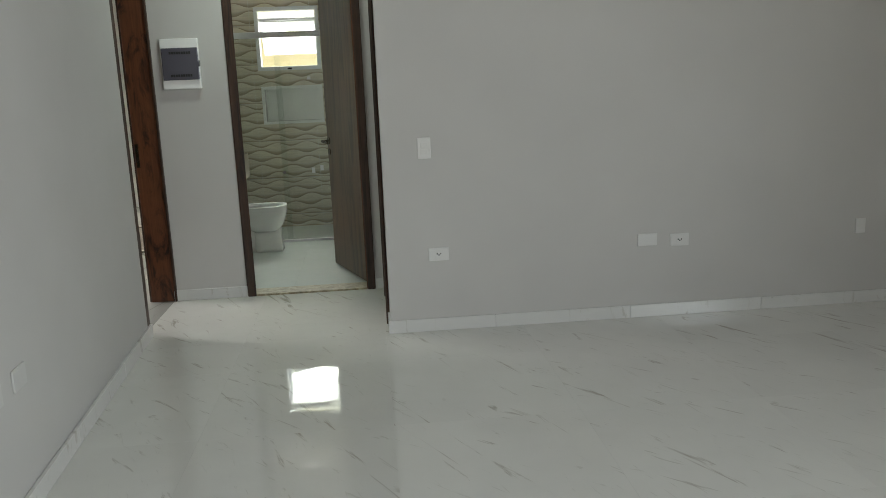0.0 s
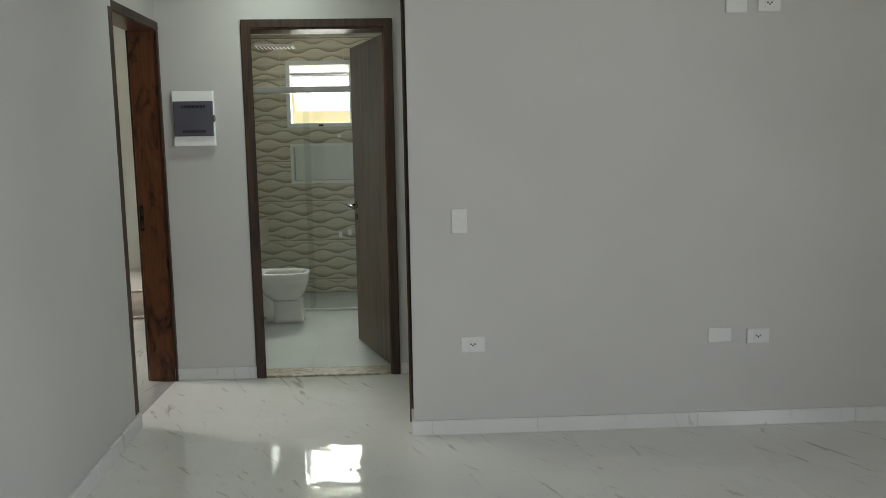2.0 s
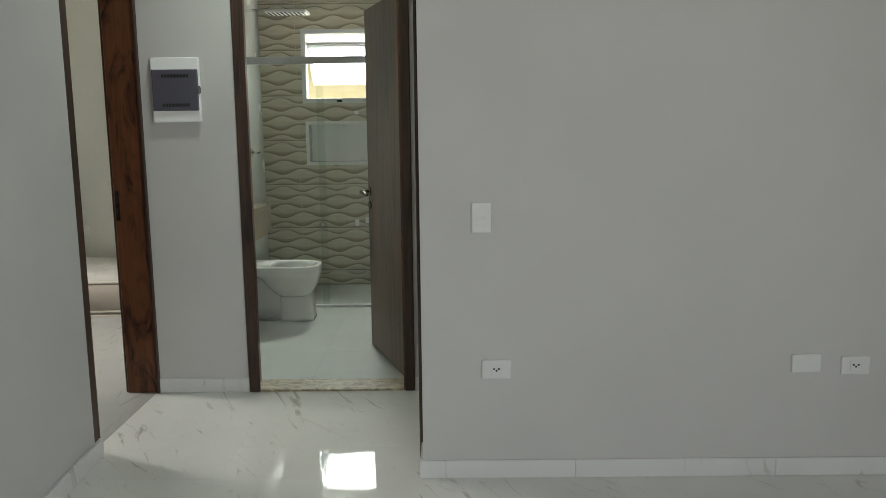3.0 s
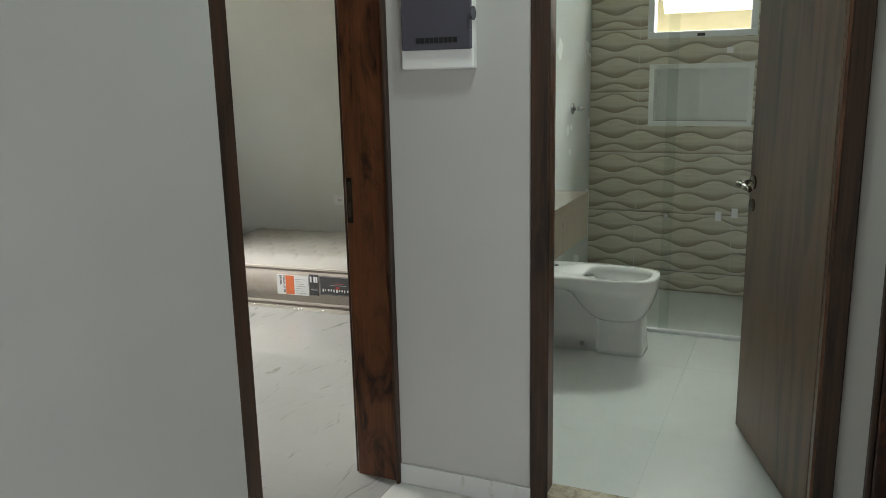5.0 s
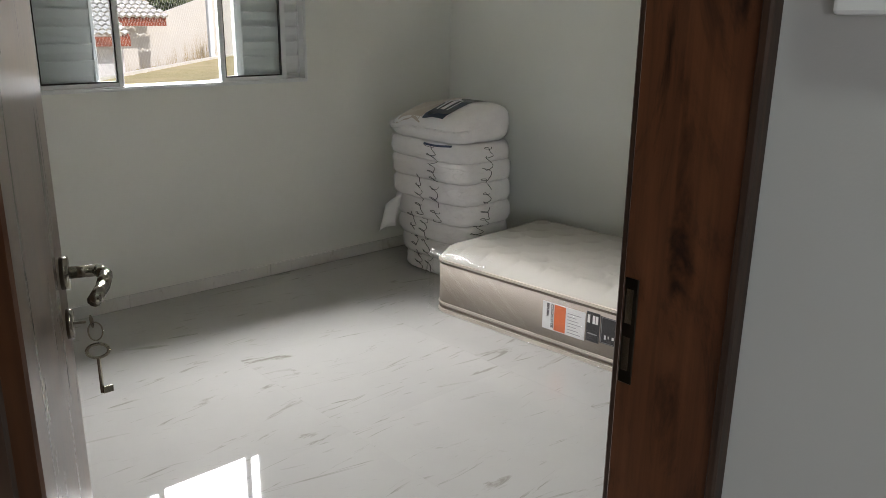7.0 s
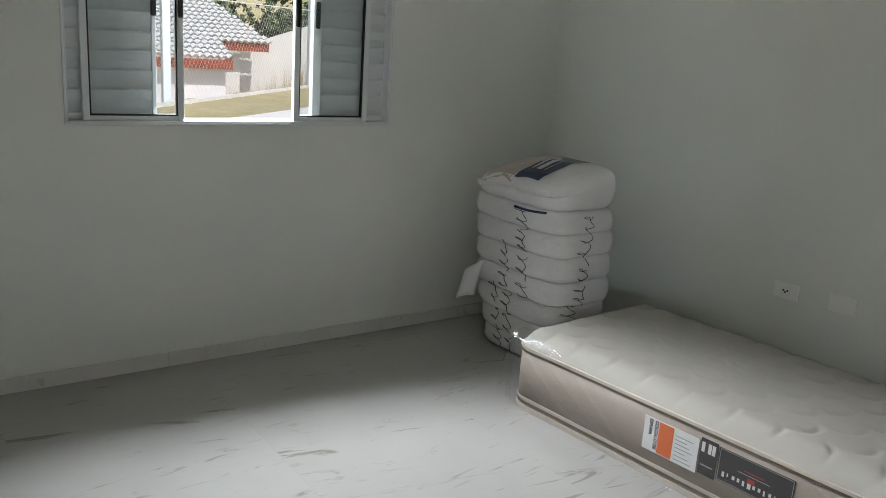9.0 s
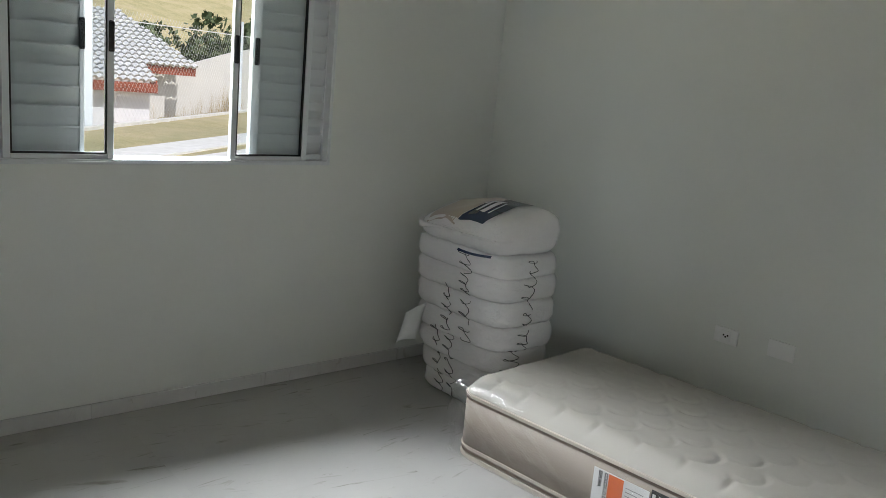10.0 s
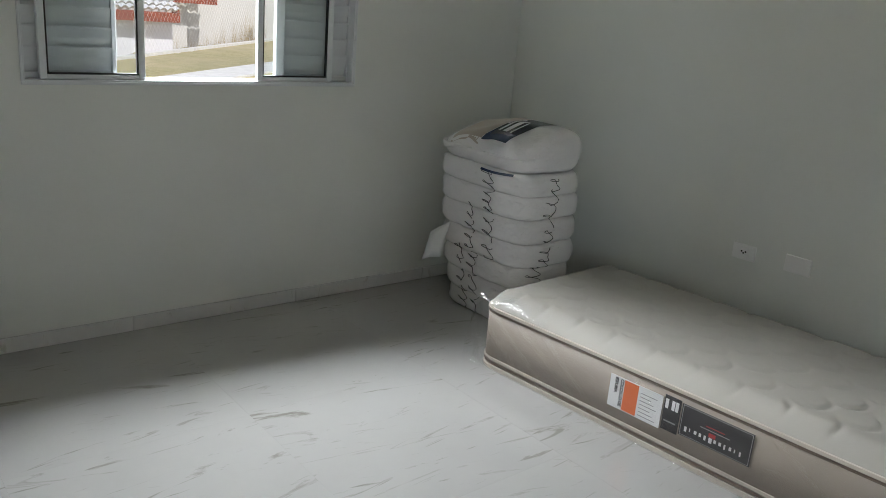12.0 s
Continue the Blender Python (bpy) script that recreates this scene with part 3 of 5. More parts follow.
# stack of plastic-wrapped pillows
BAG = material("white_pillow_in_plastic", (0.86, 0.835, 0.835), 0.3)
bump(BAG, noise_tex(BAG, coords(BAG, (1, 1, 2.2)), 14, 5, 0.6, 1.2), 0.5, 0.02)
BAG.node_tree.nodes["Principled BSDF"].inputs["Coat Weight"].default_value = 0.6
BAG.node_tree.nodes["Principled BSDF"].inputs["Coat Roughness"].default_value = 0.12


def pillow(cx, cy, z0, z1, hx, hy, seed, power=5.0, side=0.09, crown=0.75, sag=0.0):
    """A squashed bag: superellipsoid with creases."""
    bm = bmesh.new()
    nu, nv = 48, 14
    rows = []
    for j in range(nv + 1):
        ph = -math.pi / 2 + math.pi * j / nv
        cz, sz = abs(math.cos(ph)) ** side, math.copysign(abs(math.sin(ph)) ** crown, math.sin(ph))
        row = []
        for i in range(nu):
            th = 2 * math.pi * i / nu
            c, s = math.cos(th), math.sin(th)
            k = (abs(c) ** power + abs(s) ** power) ** (-1 / power)
            p = Vector((cx + hx * k * c * cz, cy + hy * k * s * cz, (z0 + z1) / 2 + (z1 - z0) / 2 * sz))
            w = noise.noise(p * 11 + Vector((seed, 0, 0))) * 0.012 + noise.noise(p * 27 + Vector((seed, 3, 0))) * 0.006
            if sag and sz > -0.2:
                p.z -= sag * (0.9 * max(0, cy + 0.02 - p.y) + 0.6 * max(0, cx - 0.1 - p.x)) * min(1, (sz + 0.2) / 0.6)
            row.append(bm.verts.new(p + Vector((c, s, 0)) * w))
        rows.append(row)
    for j in range(nv):
        for i in range(nu):
            k = (i + 1) % nu
            bm.faces.new((rows[j][i], rows[j][k], rows[j + 1][k], rows[j + 1][i]))
    bmesh.ops.remove_doubles(bm, verts=bm.verts, dist=1e-5)
    return bm


SX, SY = -3.778, 7.84
levels = [0.0, 0.11, 0.225, 0.345, 0.465, 0.585, 0.70, 0.80, 0.972]
stack = thing("pillow_bundle", (SX, SY, 0), "tall bundle of white pillows packed in clear plastic with black handwriting", "pillow bundle")
for k in range(8):
    f = min(1.0, 0.84 + 0.05 * k)
    part("pillow", pillow(SX - 0.03 + 0.004 * k, SY + 0.05 - 0.012 * k, levels[k] - 0.006 * (k > 0), levels[k + 1] + (0.035 if k == 7 else 0.008), 0.325 * f, 0.213 * f, k * 7.3, 5.0, 0.2 if k == 7 else 0.09, 1.0 if k == 7 else 0.75, 0.38 if k == 7 else 0.0), BAG, stack, "", True)

# marker strokes, label and tag on the bundle
from mathutils.bvhtree import BVHTree
MARKER = material("black_marker", (0.02, 0.02, 0.03), 0.5)
NAVY = material("navy_print", (0.03, 0.045, 0.09), 0.25)
KRAFT = material("beige_print", (0.5, 0.42, 0.36), 0.3)
PAPER = material("white_paper", (0.8, 0.8, 0.79), 0.6)
verts, polys = [], []
for ob in stack.children:
    n0 = len(verts)
    verts += [v.co.copy() for v in ob.data.vertices]
    polys += [[n0 + i for i in p.vertices] for p in ob.data.polygons]
tree = BVHTree.FromPolygons(verts, polys)


def on_south(x, z):
    hit = tree.ray_cast(Vector((x, 6.5, z)), Vector((0, 1, 0)))[0]
    return hit + Vector((0, -0.002, 0)) if hit else None


def on_east(y, z):
    hit = tree.ray_cast(Vector((-2.5, y, z)), Vector((-1, 0, 0)))[0]
    return hit + Vector((0.002, 0, 0)) if hit else None


def pen_line(pts, r):
    """One unbroken thin tube through the points."""
    bm = bmesh.new()
    rings = []
    for k, p in enumerate(pts):
        d = (pts[min(k + 1, len(pts) - 1)] - pts[max(k - 1, 0)]).normalized()
        u = d.orthogonal().normalized()
        w = d.cross(u)
        rings.append([bm.verts.new(p + u * (r * c) + w * (r * s)) for c, s in ((1, 0), (0, 1), (-1, 0), (0, -1))])
    for r0, r1 in zip(rings, rings[1:]):
        for k in range(4):
            bm.faces.new((r0[k], r0[(k + 1) % 4], r1[(k + 1) % 4], r1[k]))
    return bm


def strokes(project, lines, seed):
    """Rows of plain looping pen scribble running down the wrapped sides, in short runs."""
    rng = random.Random(seed)
    for a, z_top, z_end, width in lines:
        z, phase = z_top, rng.uniform(0, 6)
        while z > z_end:
            run_of, runs = [], []
            amp, pitch = width * rng.uniform(0.45, 0.75), rng.uniform(0.036, 0.062)
            for k in range(int(rng.uniform(20, 44))):
                phase += 0.42
                z -= 0.42 * pitch / 6.28
                p = project(a + amp * math.sin(phase) + 0.35 * amp * math.sin(2.3 * phase + 1), z + 0.34 * pitch * math.cos(phase + 0.6))
                if run_of and (not p or (p - run_of[-1]).length > 0.04):
                    runs.append(run_of)
                    run_of = []
                if p:
                    run_of.append(p)
            for pts in runs + [run_of]:
                if len(pts) > 2:
                    part("pen_mark", pen_line(pts, 0.0017), MARKER, stack)
            z -= rng.uniform(0.008, 0.02)


strokes(on_south, [(-3.70, 0.80, 0.34, 0.055), (-3.83, 0.59, 0.06, 0.04), (-3.92, 0.38, 0.1, 0.045)], 3)
strokes(on_east, [(7.80, 0.80, 0.38, 0.06), (7.76, 0.34, 0.22, 0.06)], 4)


def draped(x0, x1, y0, y1, lift, skew=0.0):
    bm = bmesh.new()
    g = []
    for i in range(17):
        row = []
        for j in range(13):
            x, y = x0 + (x1 - x0) * i / 16 + skew * j / 12, y0 + (y1 - y0) * j / 12
            hit = tree.ray_cast(Vector((x, y, 2)), Vector((0, 0, -1)))[0]
            row.append(bm.verts.new((x, y, (hit.z if hit else 0.9) + lift)))
        g.append(row)
    for i in range(16):
        for j in range(12):
            bm.faces.new((g[i][j], g[i + 1][j], g[i + 1][j + 1], g[i][j + 1]))
    return bm


part("printed_band", draped(-4.0, -3.80, 7.61, 7.93, 0.004, 0.02), KRAFT, stack, "beige printed insert under the plastic", True)
navy = part("printed_label", draped(-3.795, -3.63, 7.625, 7.93, 0.005, 0.02), NAVY, stack, "navy blue printed insert under the plastic", True)
for k, (x0, x1) in enumerate(((-3.765, -3.75), (-3.735, -3.705), (-3.685, -3.675))):
    part("print_bar", draped(x0, x1, 7.7, 7.88 - 0.03 * k, 0.007), PAPER, navy, "", True)
bm = bmesh.new()
g = []
for i in range(13):
    g.append([])
    for j in range(4):
        p = on_south(-3.75 + 0.2 * i / 12, 0.786 + 0.011 * j / 3 - 0.004 * math.sin(i / 3))
        g[-1].append(bm.verts.new((p.x, p.y - 0.003, p.z)))
for i in range(12):
    for j in range(3):
        bm.faces.new((g[i][j], g[i + 1][j], g[i + 1][j + 1], g[i][j + 1]))
part("printed_edge", bm, NAVY, stack, "navy printed edge showing between two pillows", True)
bm = bmesh.new()
g = []
for i in range(9):
    row = []
    for j in range(7):
        u, w = i / 8, j / 6
        x = -3.99 - 0.105 * u
        row.append(bm.verts.new((x + 0.035 * w, 7.60 - 0.045 * math.sin(u * 2.2) + 0.02 * w, 0.275 + 0.185 * w - 0.055 * u + 0.012 * math.sin(3 * u + 2 * w))))
    g.append(row)
for i in range(8):
    for j in range(6):
        bm.faces.new((g[i][j], g[i + 1][j], g[i + 1][j + 1], g[i][j + 1]))
tag = part("paper_tag", bm, PAPER, stack, "white paper delivery note tucked under the wrap", True)
tag.modifiers.new("thickness", "SOLIDIFY").thickness = 0.0012

# plastic film
FILM = bpy.data.materials.new("clear_plastic_film")
FILM.use_nodes = True
fn, fl = FILM.node_tree.nodes, FILM.node_tree.links
fn.remove(fn["Principled BSDF"])
f_tr, f_gl, f_mix, f_fr, f_bump, f_noise, f_geo = (fn.new("ShaderNode" + k) for k in ("BsdfTransparent", "BsdfGlossy", "MixShader", "LayerWeight", "Bump", "TexNoise", "NewGeometry"))
f_tr.inputs[0].default_value = (0.97, 0.97, 0.97, 1)
f_gl.inputs["Roughness"].default_value = 0.16
f_noise.inputs["Scale"].default_value, f_noise.inputs["Detail"].default_value, f_noise.inputs["Distortion"].default_value = 9, 5, 1.2
f_bump.inputs["Strength"].default_value, f_bump.inputs["Distance"].default_value = 0.7, 0.03
fl.new(f_geo.outputs["Position"], f_noise.inputs["Vector"])
fl.new(f_noise.outputs["Fac"], f_bump.inputs["Height"])
fl.new(f_bump.outputs[0], f_gl.inputs["Normal"])
fl.new(f_bump.outputs[0], f_fr.inputs["Normal"])
fl.new(gloss_curve(fn, fl, f_fr, 0.06, 0.55), f_mix.inputs[0])
fl.new(f_tr.outputs[0], f_mix.inputs[1])
fl.new(f_gl.outputs[0], f_mix.inputs[2])
fl.new(f_mix.outputs[0], fn["Material Output"].inputs[0])
bm = bmesh.new()
g = []
folds = [(-3.42, 1.1), (-3.33, 1.3), (-3.20, 1.5), (-3.05, 1.2), (-2.62, 1.0), (-2.1, 1.4)]
profile = [(-0.014 - 0.012 * max(0, 1 - z / 0.05) ** 2, z) for z in [0.006 + 0.296 * j / 48 for j in range(49)]]
profile += [(0.07 - 0.084 * math.cos(a), 0.302 + 0.06 * math.sin(a)) for a in [radians(9 * k) for k in range(1, 11)]]
for i in range(301):
    row = []
    x = MX0 - 0.012 + (MX1 - MX0 + 0.02) * i / 300
    for y, z in profile:
        wv = 0.005 * noise.noise(Vector((x * 7, z * 20, 1)))
        wv += (0.005 * math.exp(-max(0, x - MX0 - 0.12) / 0.07) + 0.0006 if z > 0.29 else 0.0) * noise.noise(Vector((x * 16, y * 50 + z * 50, 4)))
        if z < 0.302:
            wv -= sum(0.012 * math.exp(-((x - a - b * (0.3 - z)) / 0.016) ** 2) for a, b in folds) * min(1, (0.302 - z) / 0.03)
        row.append(bm.verts.new((x, MY0 + y + (wv if z < 0.33 else 0), z + (0 if z < 0.33 else wv))))
    g.append(row)
for i, (r0, r1) in enumerate(zip(g, g[1:])):
    for j in range(len(profile) - 1 if i < 58 else 46):
        bm.faces.new((r0[j], r1[j], r1[j + 1], r0[j + 1]))
film = part("plastic_film", bm, FILM, mattress, "clear crinkled plastic wrap", True)
bm = bmesh.new()
g = []
for i in range(10):
    row = []
    for j in range(12):
        u, w = i / 9, j / 11
        row.append(bm.verts.new((MX0 - 0.008 - 0.07 * u * (1 - 0.55 * w) + 0.008 * noise.noise(Vector((u * 5, w * 6, 2))),
                                 MY0 + 0.02 - 0.03 * u + 0.02 * noise.noise(Vector((u * 4, w * 5, 7))), 0.012 + 0.3 * w * (1 - 0.15 * u))))
    g.append(row)
for i in range(9):
    for j in range(11):
        bm.faces.new((g[i][j], g[i + 1][j], g[i + 1][j + 1], g[i][j + 1]))
flap = part("plastic_flap", bm, FILM, mattress, "loose fold of clear plastic", True)

stack.scale.z = 0.975

# labels on the mattress side
ORANGE = material("orange_print", (0.75, 0.17, 0.05), 0.4)
CHARCOAL = material("charcoal_print", (0.035, 0.033, 0.035), 0.4)
GREY = material("grey_print", (0.34, 0.34, 0.34), 0.4)
RED = material("red_print", (0.5, 0.04, 0.04), 0.4)
LY = MY0 - 0.0012


def sticker(name, x0, x1, z0, z1, mat, parent, depth=0.001, label=""):
    x0, x1 = x0 - 0.012, x1 - 0.012
    return part(name, box((x0, LY - depth, z0), (x1, LY + 0.0005 if depth < 0.0015 else LY - depth + 0.0006, z1)), mat, parent, label)


care = sticker("care_label", -2.685, -2.462, 0.106, 0.246, PAPER, mattress, 0.001, "white paper label with an orange block")
sticker("orange_block", -2.622, -2.562, 0.11, 0.242, ORANGE, care, 0.0018)
for k in range(7):
    sticker("text_bar", -2.552 + 0.0, -2.552 + 0.07 - 0.012 * (k % 3), 0.12 + 0.016 * k, 0.123 + 0.016 * k, GREY, care, 0.0018)
badge = sticker("brand_badge", -2.385, -2.122, 0.124, 0.254, CHARCOAL, mattress, 0.001, "dark printed brand badge")
for x0, x1, z0, z1 in ((-2.381, -2.126, 0.127, 0.129), (-2.381, -2.126, 0.249, 0.251), (-2.381, -2.379, 0.129, 0.249), (-2.128, -2.126, 0.129, 0.249)):
    sticker("badge_border", x0, x1, z0, z1, GREY, badge, 0.0018)
for k, (wide, tall) in enumerate(((9, 20), (4, 14), (10, 14), (9, 14), (8, 19), (12, 21), (9, 14), (9, 14), (6, 20), (9, 14), (4, 14), (6, 18))):
    x0 = -2.365 + 0.0185 * k
    sticker("badge_bar", x0, x0 + 0.001 * wide, 0.166 - 0.001 * tall, 0.166, PAPER, badge, 0.0018)
sticker("badge_bar", -2.31, -2.2, 0.192, 0.195, GREY, badge, 0.0018)
sticker("badge_bar", -2.29, -2.22, 0.204, 0.207, RED, badge, 0.0018)
sticker("badge_mark", -2.275, -2.25, 0.168, 0.184, RED, badge, 0.0018)
emblem = sticker("emblem_label", -2.455, -2.39, 0.114, 0.26, CHARCOAL, mattress, 0.001, "dark printed emblem strip")
for x0 in (-2.45, -2.425, -2.41):
    sticker("emblem_bar", x0, x0 + 0.012, 0.205, 0.245, PAPER, emblem, 0.0018)
sticker("emblem_bar", -2.448, -2.4, 0.15, 0.156, GREY, emblem, 0.0018)


def lettering(text, at, size, rot, parent, mat, name="lettering"):
    cu = bpy.data.curves.new(name, "FONT")
    cu.body, cu.size, cu.align_x, cu.align_y, cu.extrude = text, size, "LEFT", "CENTER", 0.0003
    cu.materials.append(mat)
    ob = new(name, cu)
    ob.parent = parent
    ob.matrix_basis = pose(*at, *rot)
    return ob


for text, x in (("COLCH\u00c3O DE", -2.645), ("ESPUMA", -2.669)):
    ob = lettering(text, (x, LY - 0.0014, 0.24), 0.0185, (90, 90, 0), care, CHARCOAL)
    ob.data.offset = 0.0008


# the mattress lies slightly askew to the wall
MTURN = radians(4.0)
mattress.rotation_euler.z = MTURN
mattress.scale.z = 0.905
dx, dy = (MX1 - MX0) / 2, (MY1 - MY0) / 2
mattress.location.x = MX0 + dx * math.cos(MTURN) - dy * math.sin(MTURN)
mattress.location.y = MY0 + dx * math.sin(MTURN) + dy * math.cos(MTURN)


# ---------------------------------------------------------------- wall plates
def plate(at, face, w, h, holds, label, group="wall plates", mat=None):
    """A white cover plate. face: the way it looks, '-y' or '+x'. holds: outlet, switch or blank."""
    at, mat = Vector(at), mat or PLATE
    fwd = {"-y": Vector((0, -1, 0)), "+x": Vector((1, 0, 0))}[face]
    side = {"-y": Vector((1, 0, 0)), "+x": Vector((0, 1, 0))}[face]
    p = thing({"outlet": "power_outlet", "switch": "light_switch", "blank": "blank_plate"}[holds], at, label, {"outlet": "outlet", "switch": "light switch", "blank": "wall plate"}[holds], group)

    def slab(ds, dz, ww, hh, d0, d1, bev):
        a, b = at + side * (ds - ww / 2) + fwd * d0 + Vector((0, 0, dz - hh / 2)), at + side * (ds + ww / 2) + fwd * d1 + Vector((0, 0, dz + hh / 2))
        return box([min(x, y) for x, y in zip(a, b)], [max(x, y) for x, y in zip(a, b)], bev, 2)
    body = part("cover_plate", slab(0, 0, w, h, 0.0003, 0.009, 0.0035), mat, p)
    if holds == "switch":
        for dz in (-0.024, 0.024):
            part("rocker", slab(0, dz * 0.75, 0.04, 0.026, 0.0085, 0.0125, 0.002), mat, p)
    if holds == "outlet":
        part("insert", slab(0, 0, 0.044, 0.046, 0.0085, 0.011, 0.002), mat, p)
        for ds, dz in ((-0.0095, 0.003), (0.0095, 0.003), (0.0, -0.004)):
            c = at + side * ds + Vector((0, 0, dz)) + fwd * 0.0105
            part("socket_hole", rod(c, c + fwd * 0.0012, 0.0042, 10), DARK, p)
    return p


plate((0.695, FY, 1.05), "-y", 0.074, 0.116, "switch", "white two-rocker light switch on the grey wall")
plate((0.753, FY, 0.45), "-y", 0.116, 0.076, "outlet", "white wall outlet low on the grey wall")
plate((1.968, FY, 0.463), "-y", 0.116, 0.074, "blank", "blank white cover plate low on the grey wall")
plate((2.16, FY, 0.453), "-y", 0.112, 0.074, "outlet", "white wall outlet beside a blank plate")
plate((2.004, FY, 2.035), "-y", 0.1, 0.074, "blank", "blank white cover plate high on the grey wall")
plate((2.16, FY, 2.04), "-y", 0.106, 0.074, "outlet", "white wall outlet high on the grey wall")
plate((3.268, FY, 0.472), "-y", 0.06, 0.09, "blank", "small upright white plate low on the grey wall")
for y, holds, label in ((2.92, "blank", "blank white plate low on the long wall"), (2.705, "outlet", "white outlet plate low on the long wall")):
    skewed(plate((-0.955, y, 0.468), "+x", 0.116, 0.076, holds, label, mat=WALL_PLATE))
plate((-2.805, NY, 0.537), "-y", 0.112, 0.07, "outlet", "white wall outlet above the mattress", mat=PLASTIC)
plate((-2.556, NY, 0.548), "-y", 0.116, 0.074, "blank", "blank white cover plate above the mattress", mat=PLASTIC)
COVER = material("grey_green_cover", (0.3, 0.3, 0.26), 0.6)
vent = thing("air_conditioner_outlet", (-3.565, NY, 2.42), "grey rectangular air conditioner pipe box set in the wall", "pipe box")
part("cover", box((-3.733, NY - 0.004, 2.372), (-3.492, NY - 0.0003, 2.45), 0.001), COVER, vent)
bm = bmesh.new()
for lo, hi in (((-3.74, 2.366), (-3.485, 2.372)), ((-3.74, 2.45), (-3.485, 2.456)), ((-3.74, 2.372), (-3.734, 2.45)), ((-3.491, 2.372), (-3.485, 2.45))):
    add_box(bm, (lo[0], NY - 0.007, lo[1]), (hi[0], NY - 0.0003, hi[1]), 0.001)
part("rim", bm, material("box_rim", (0.5, 0.5, 0.47), 0.6), vent)

# fuse box
SMOKED = material("smoked_plastic", (0.1, 0.095, 0.12), 0.22)
fuse = thing("fuse_box", (-0.796, BY, 1.43), "white fuse box with a smoked plastic cover on the hall wall", "fuse box")
part("body", box((-0.917, BY - 0.03, 1.43), (-0.675, BY - 0.0005, 1.752), 0.005, 2), PLASTIC, fuse)
cover = part("cover", box((-0.91, BY - 0.042, 1.488), (-0.678, BY - 0.0305, 1.692), 0.004, 2), SMOKED, fuse, "smoked grey hinged cover")
for z in (1.508, 1.652):
    for k in range(9):
        part("breaker", box((-0.86 + 0.0155 * k, BY - 0.0432, z), (-0.847 + 0.0155 * k, BY - 0.0418, z + 0.016)), GASKET, cover)
part("cover_catch", rod((-0.679, BY - 0.036, 1.59), (-0.671, BY - 0.036, 1.59), 0.02, 16), SMOKED, cover)

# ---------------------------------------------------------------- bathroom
TILE_WAVE = material("wave_relief_tile_shaded", (0.55, 0.5, 0.4), 0.3)
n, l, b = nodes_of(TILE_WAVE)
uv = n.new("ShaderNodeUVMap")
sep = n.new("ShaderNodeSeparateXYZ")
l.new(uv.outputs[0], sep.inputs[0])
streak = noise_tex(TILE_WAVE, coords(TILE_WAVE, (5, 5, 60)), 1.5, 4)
# Printed tone and relief shade both painted: each wave darkens towards its recessed foot
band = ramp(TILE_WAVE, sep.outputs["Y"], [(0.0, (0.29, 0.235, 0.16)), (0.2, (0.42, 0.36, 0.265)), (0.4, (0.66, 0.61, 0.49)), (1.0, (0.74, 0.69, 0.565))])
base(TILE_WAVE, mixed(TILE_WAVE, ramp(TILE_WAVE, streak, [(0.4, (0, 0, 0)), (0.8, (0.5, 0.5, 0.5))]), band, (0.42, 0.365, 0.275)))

wall_tiles = bpy.data.objects["wall_bathroom_far"]
HOLES = ((-0.65, -0.055, 1.625, 2.205), (-0.63, -0.065, 1.095, 1.425))
BH, AMP, LEN = 0.0767, 0.021, 0.315


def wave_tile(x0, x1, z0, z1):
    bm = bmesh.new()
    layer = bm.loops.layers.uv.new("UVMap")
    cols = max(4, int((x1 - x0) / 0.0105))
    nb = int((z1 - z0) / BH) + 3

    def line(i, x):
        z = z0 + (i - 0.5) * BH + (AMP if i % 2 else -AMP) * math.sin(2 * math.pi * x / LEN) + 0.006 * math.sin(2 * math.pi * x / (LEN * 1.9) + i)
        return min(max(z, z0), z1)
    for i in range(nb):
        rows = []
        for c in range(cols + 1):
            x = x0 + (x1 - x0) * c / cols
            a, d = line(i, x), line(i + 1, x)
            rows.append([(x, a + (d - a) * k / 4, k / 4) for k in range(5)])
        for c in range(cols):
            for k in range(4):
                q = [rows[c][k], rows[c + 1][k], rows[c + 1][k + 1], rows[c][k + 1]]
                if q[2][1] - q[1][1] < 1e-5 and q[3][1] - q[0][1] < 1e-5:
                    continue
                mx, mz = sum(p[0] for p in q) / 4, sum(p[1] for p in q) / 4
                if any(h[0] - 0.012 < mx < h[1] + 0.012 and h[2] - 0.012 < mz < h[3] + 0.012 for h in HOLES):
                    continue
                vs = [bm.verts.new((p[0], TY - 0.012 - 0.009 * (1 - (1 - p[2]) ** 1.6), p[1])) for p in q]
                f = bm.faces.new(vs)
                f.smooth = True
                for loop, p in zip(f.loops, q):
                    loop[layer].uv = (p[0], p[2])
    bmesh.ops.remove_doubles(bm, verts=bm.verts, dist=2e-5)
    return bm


tz = [0.0, 0.13, 0.5135, 0.897, 1.2805, 1.664, 2.0475, 2.431, 2.47]
tx = [LX - 0.03, -0.72, -0.12, HX]
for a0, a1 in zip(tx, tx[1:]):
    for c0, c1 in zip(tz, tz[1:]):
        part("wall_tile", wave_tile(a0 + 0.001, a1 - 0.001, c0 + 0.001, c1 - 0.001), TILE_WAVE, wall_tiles)

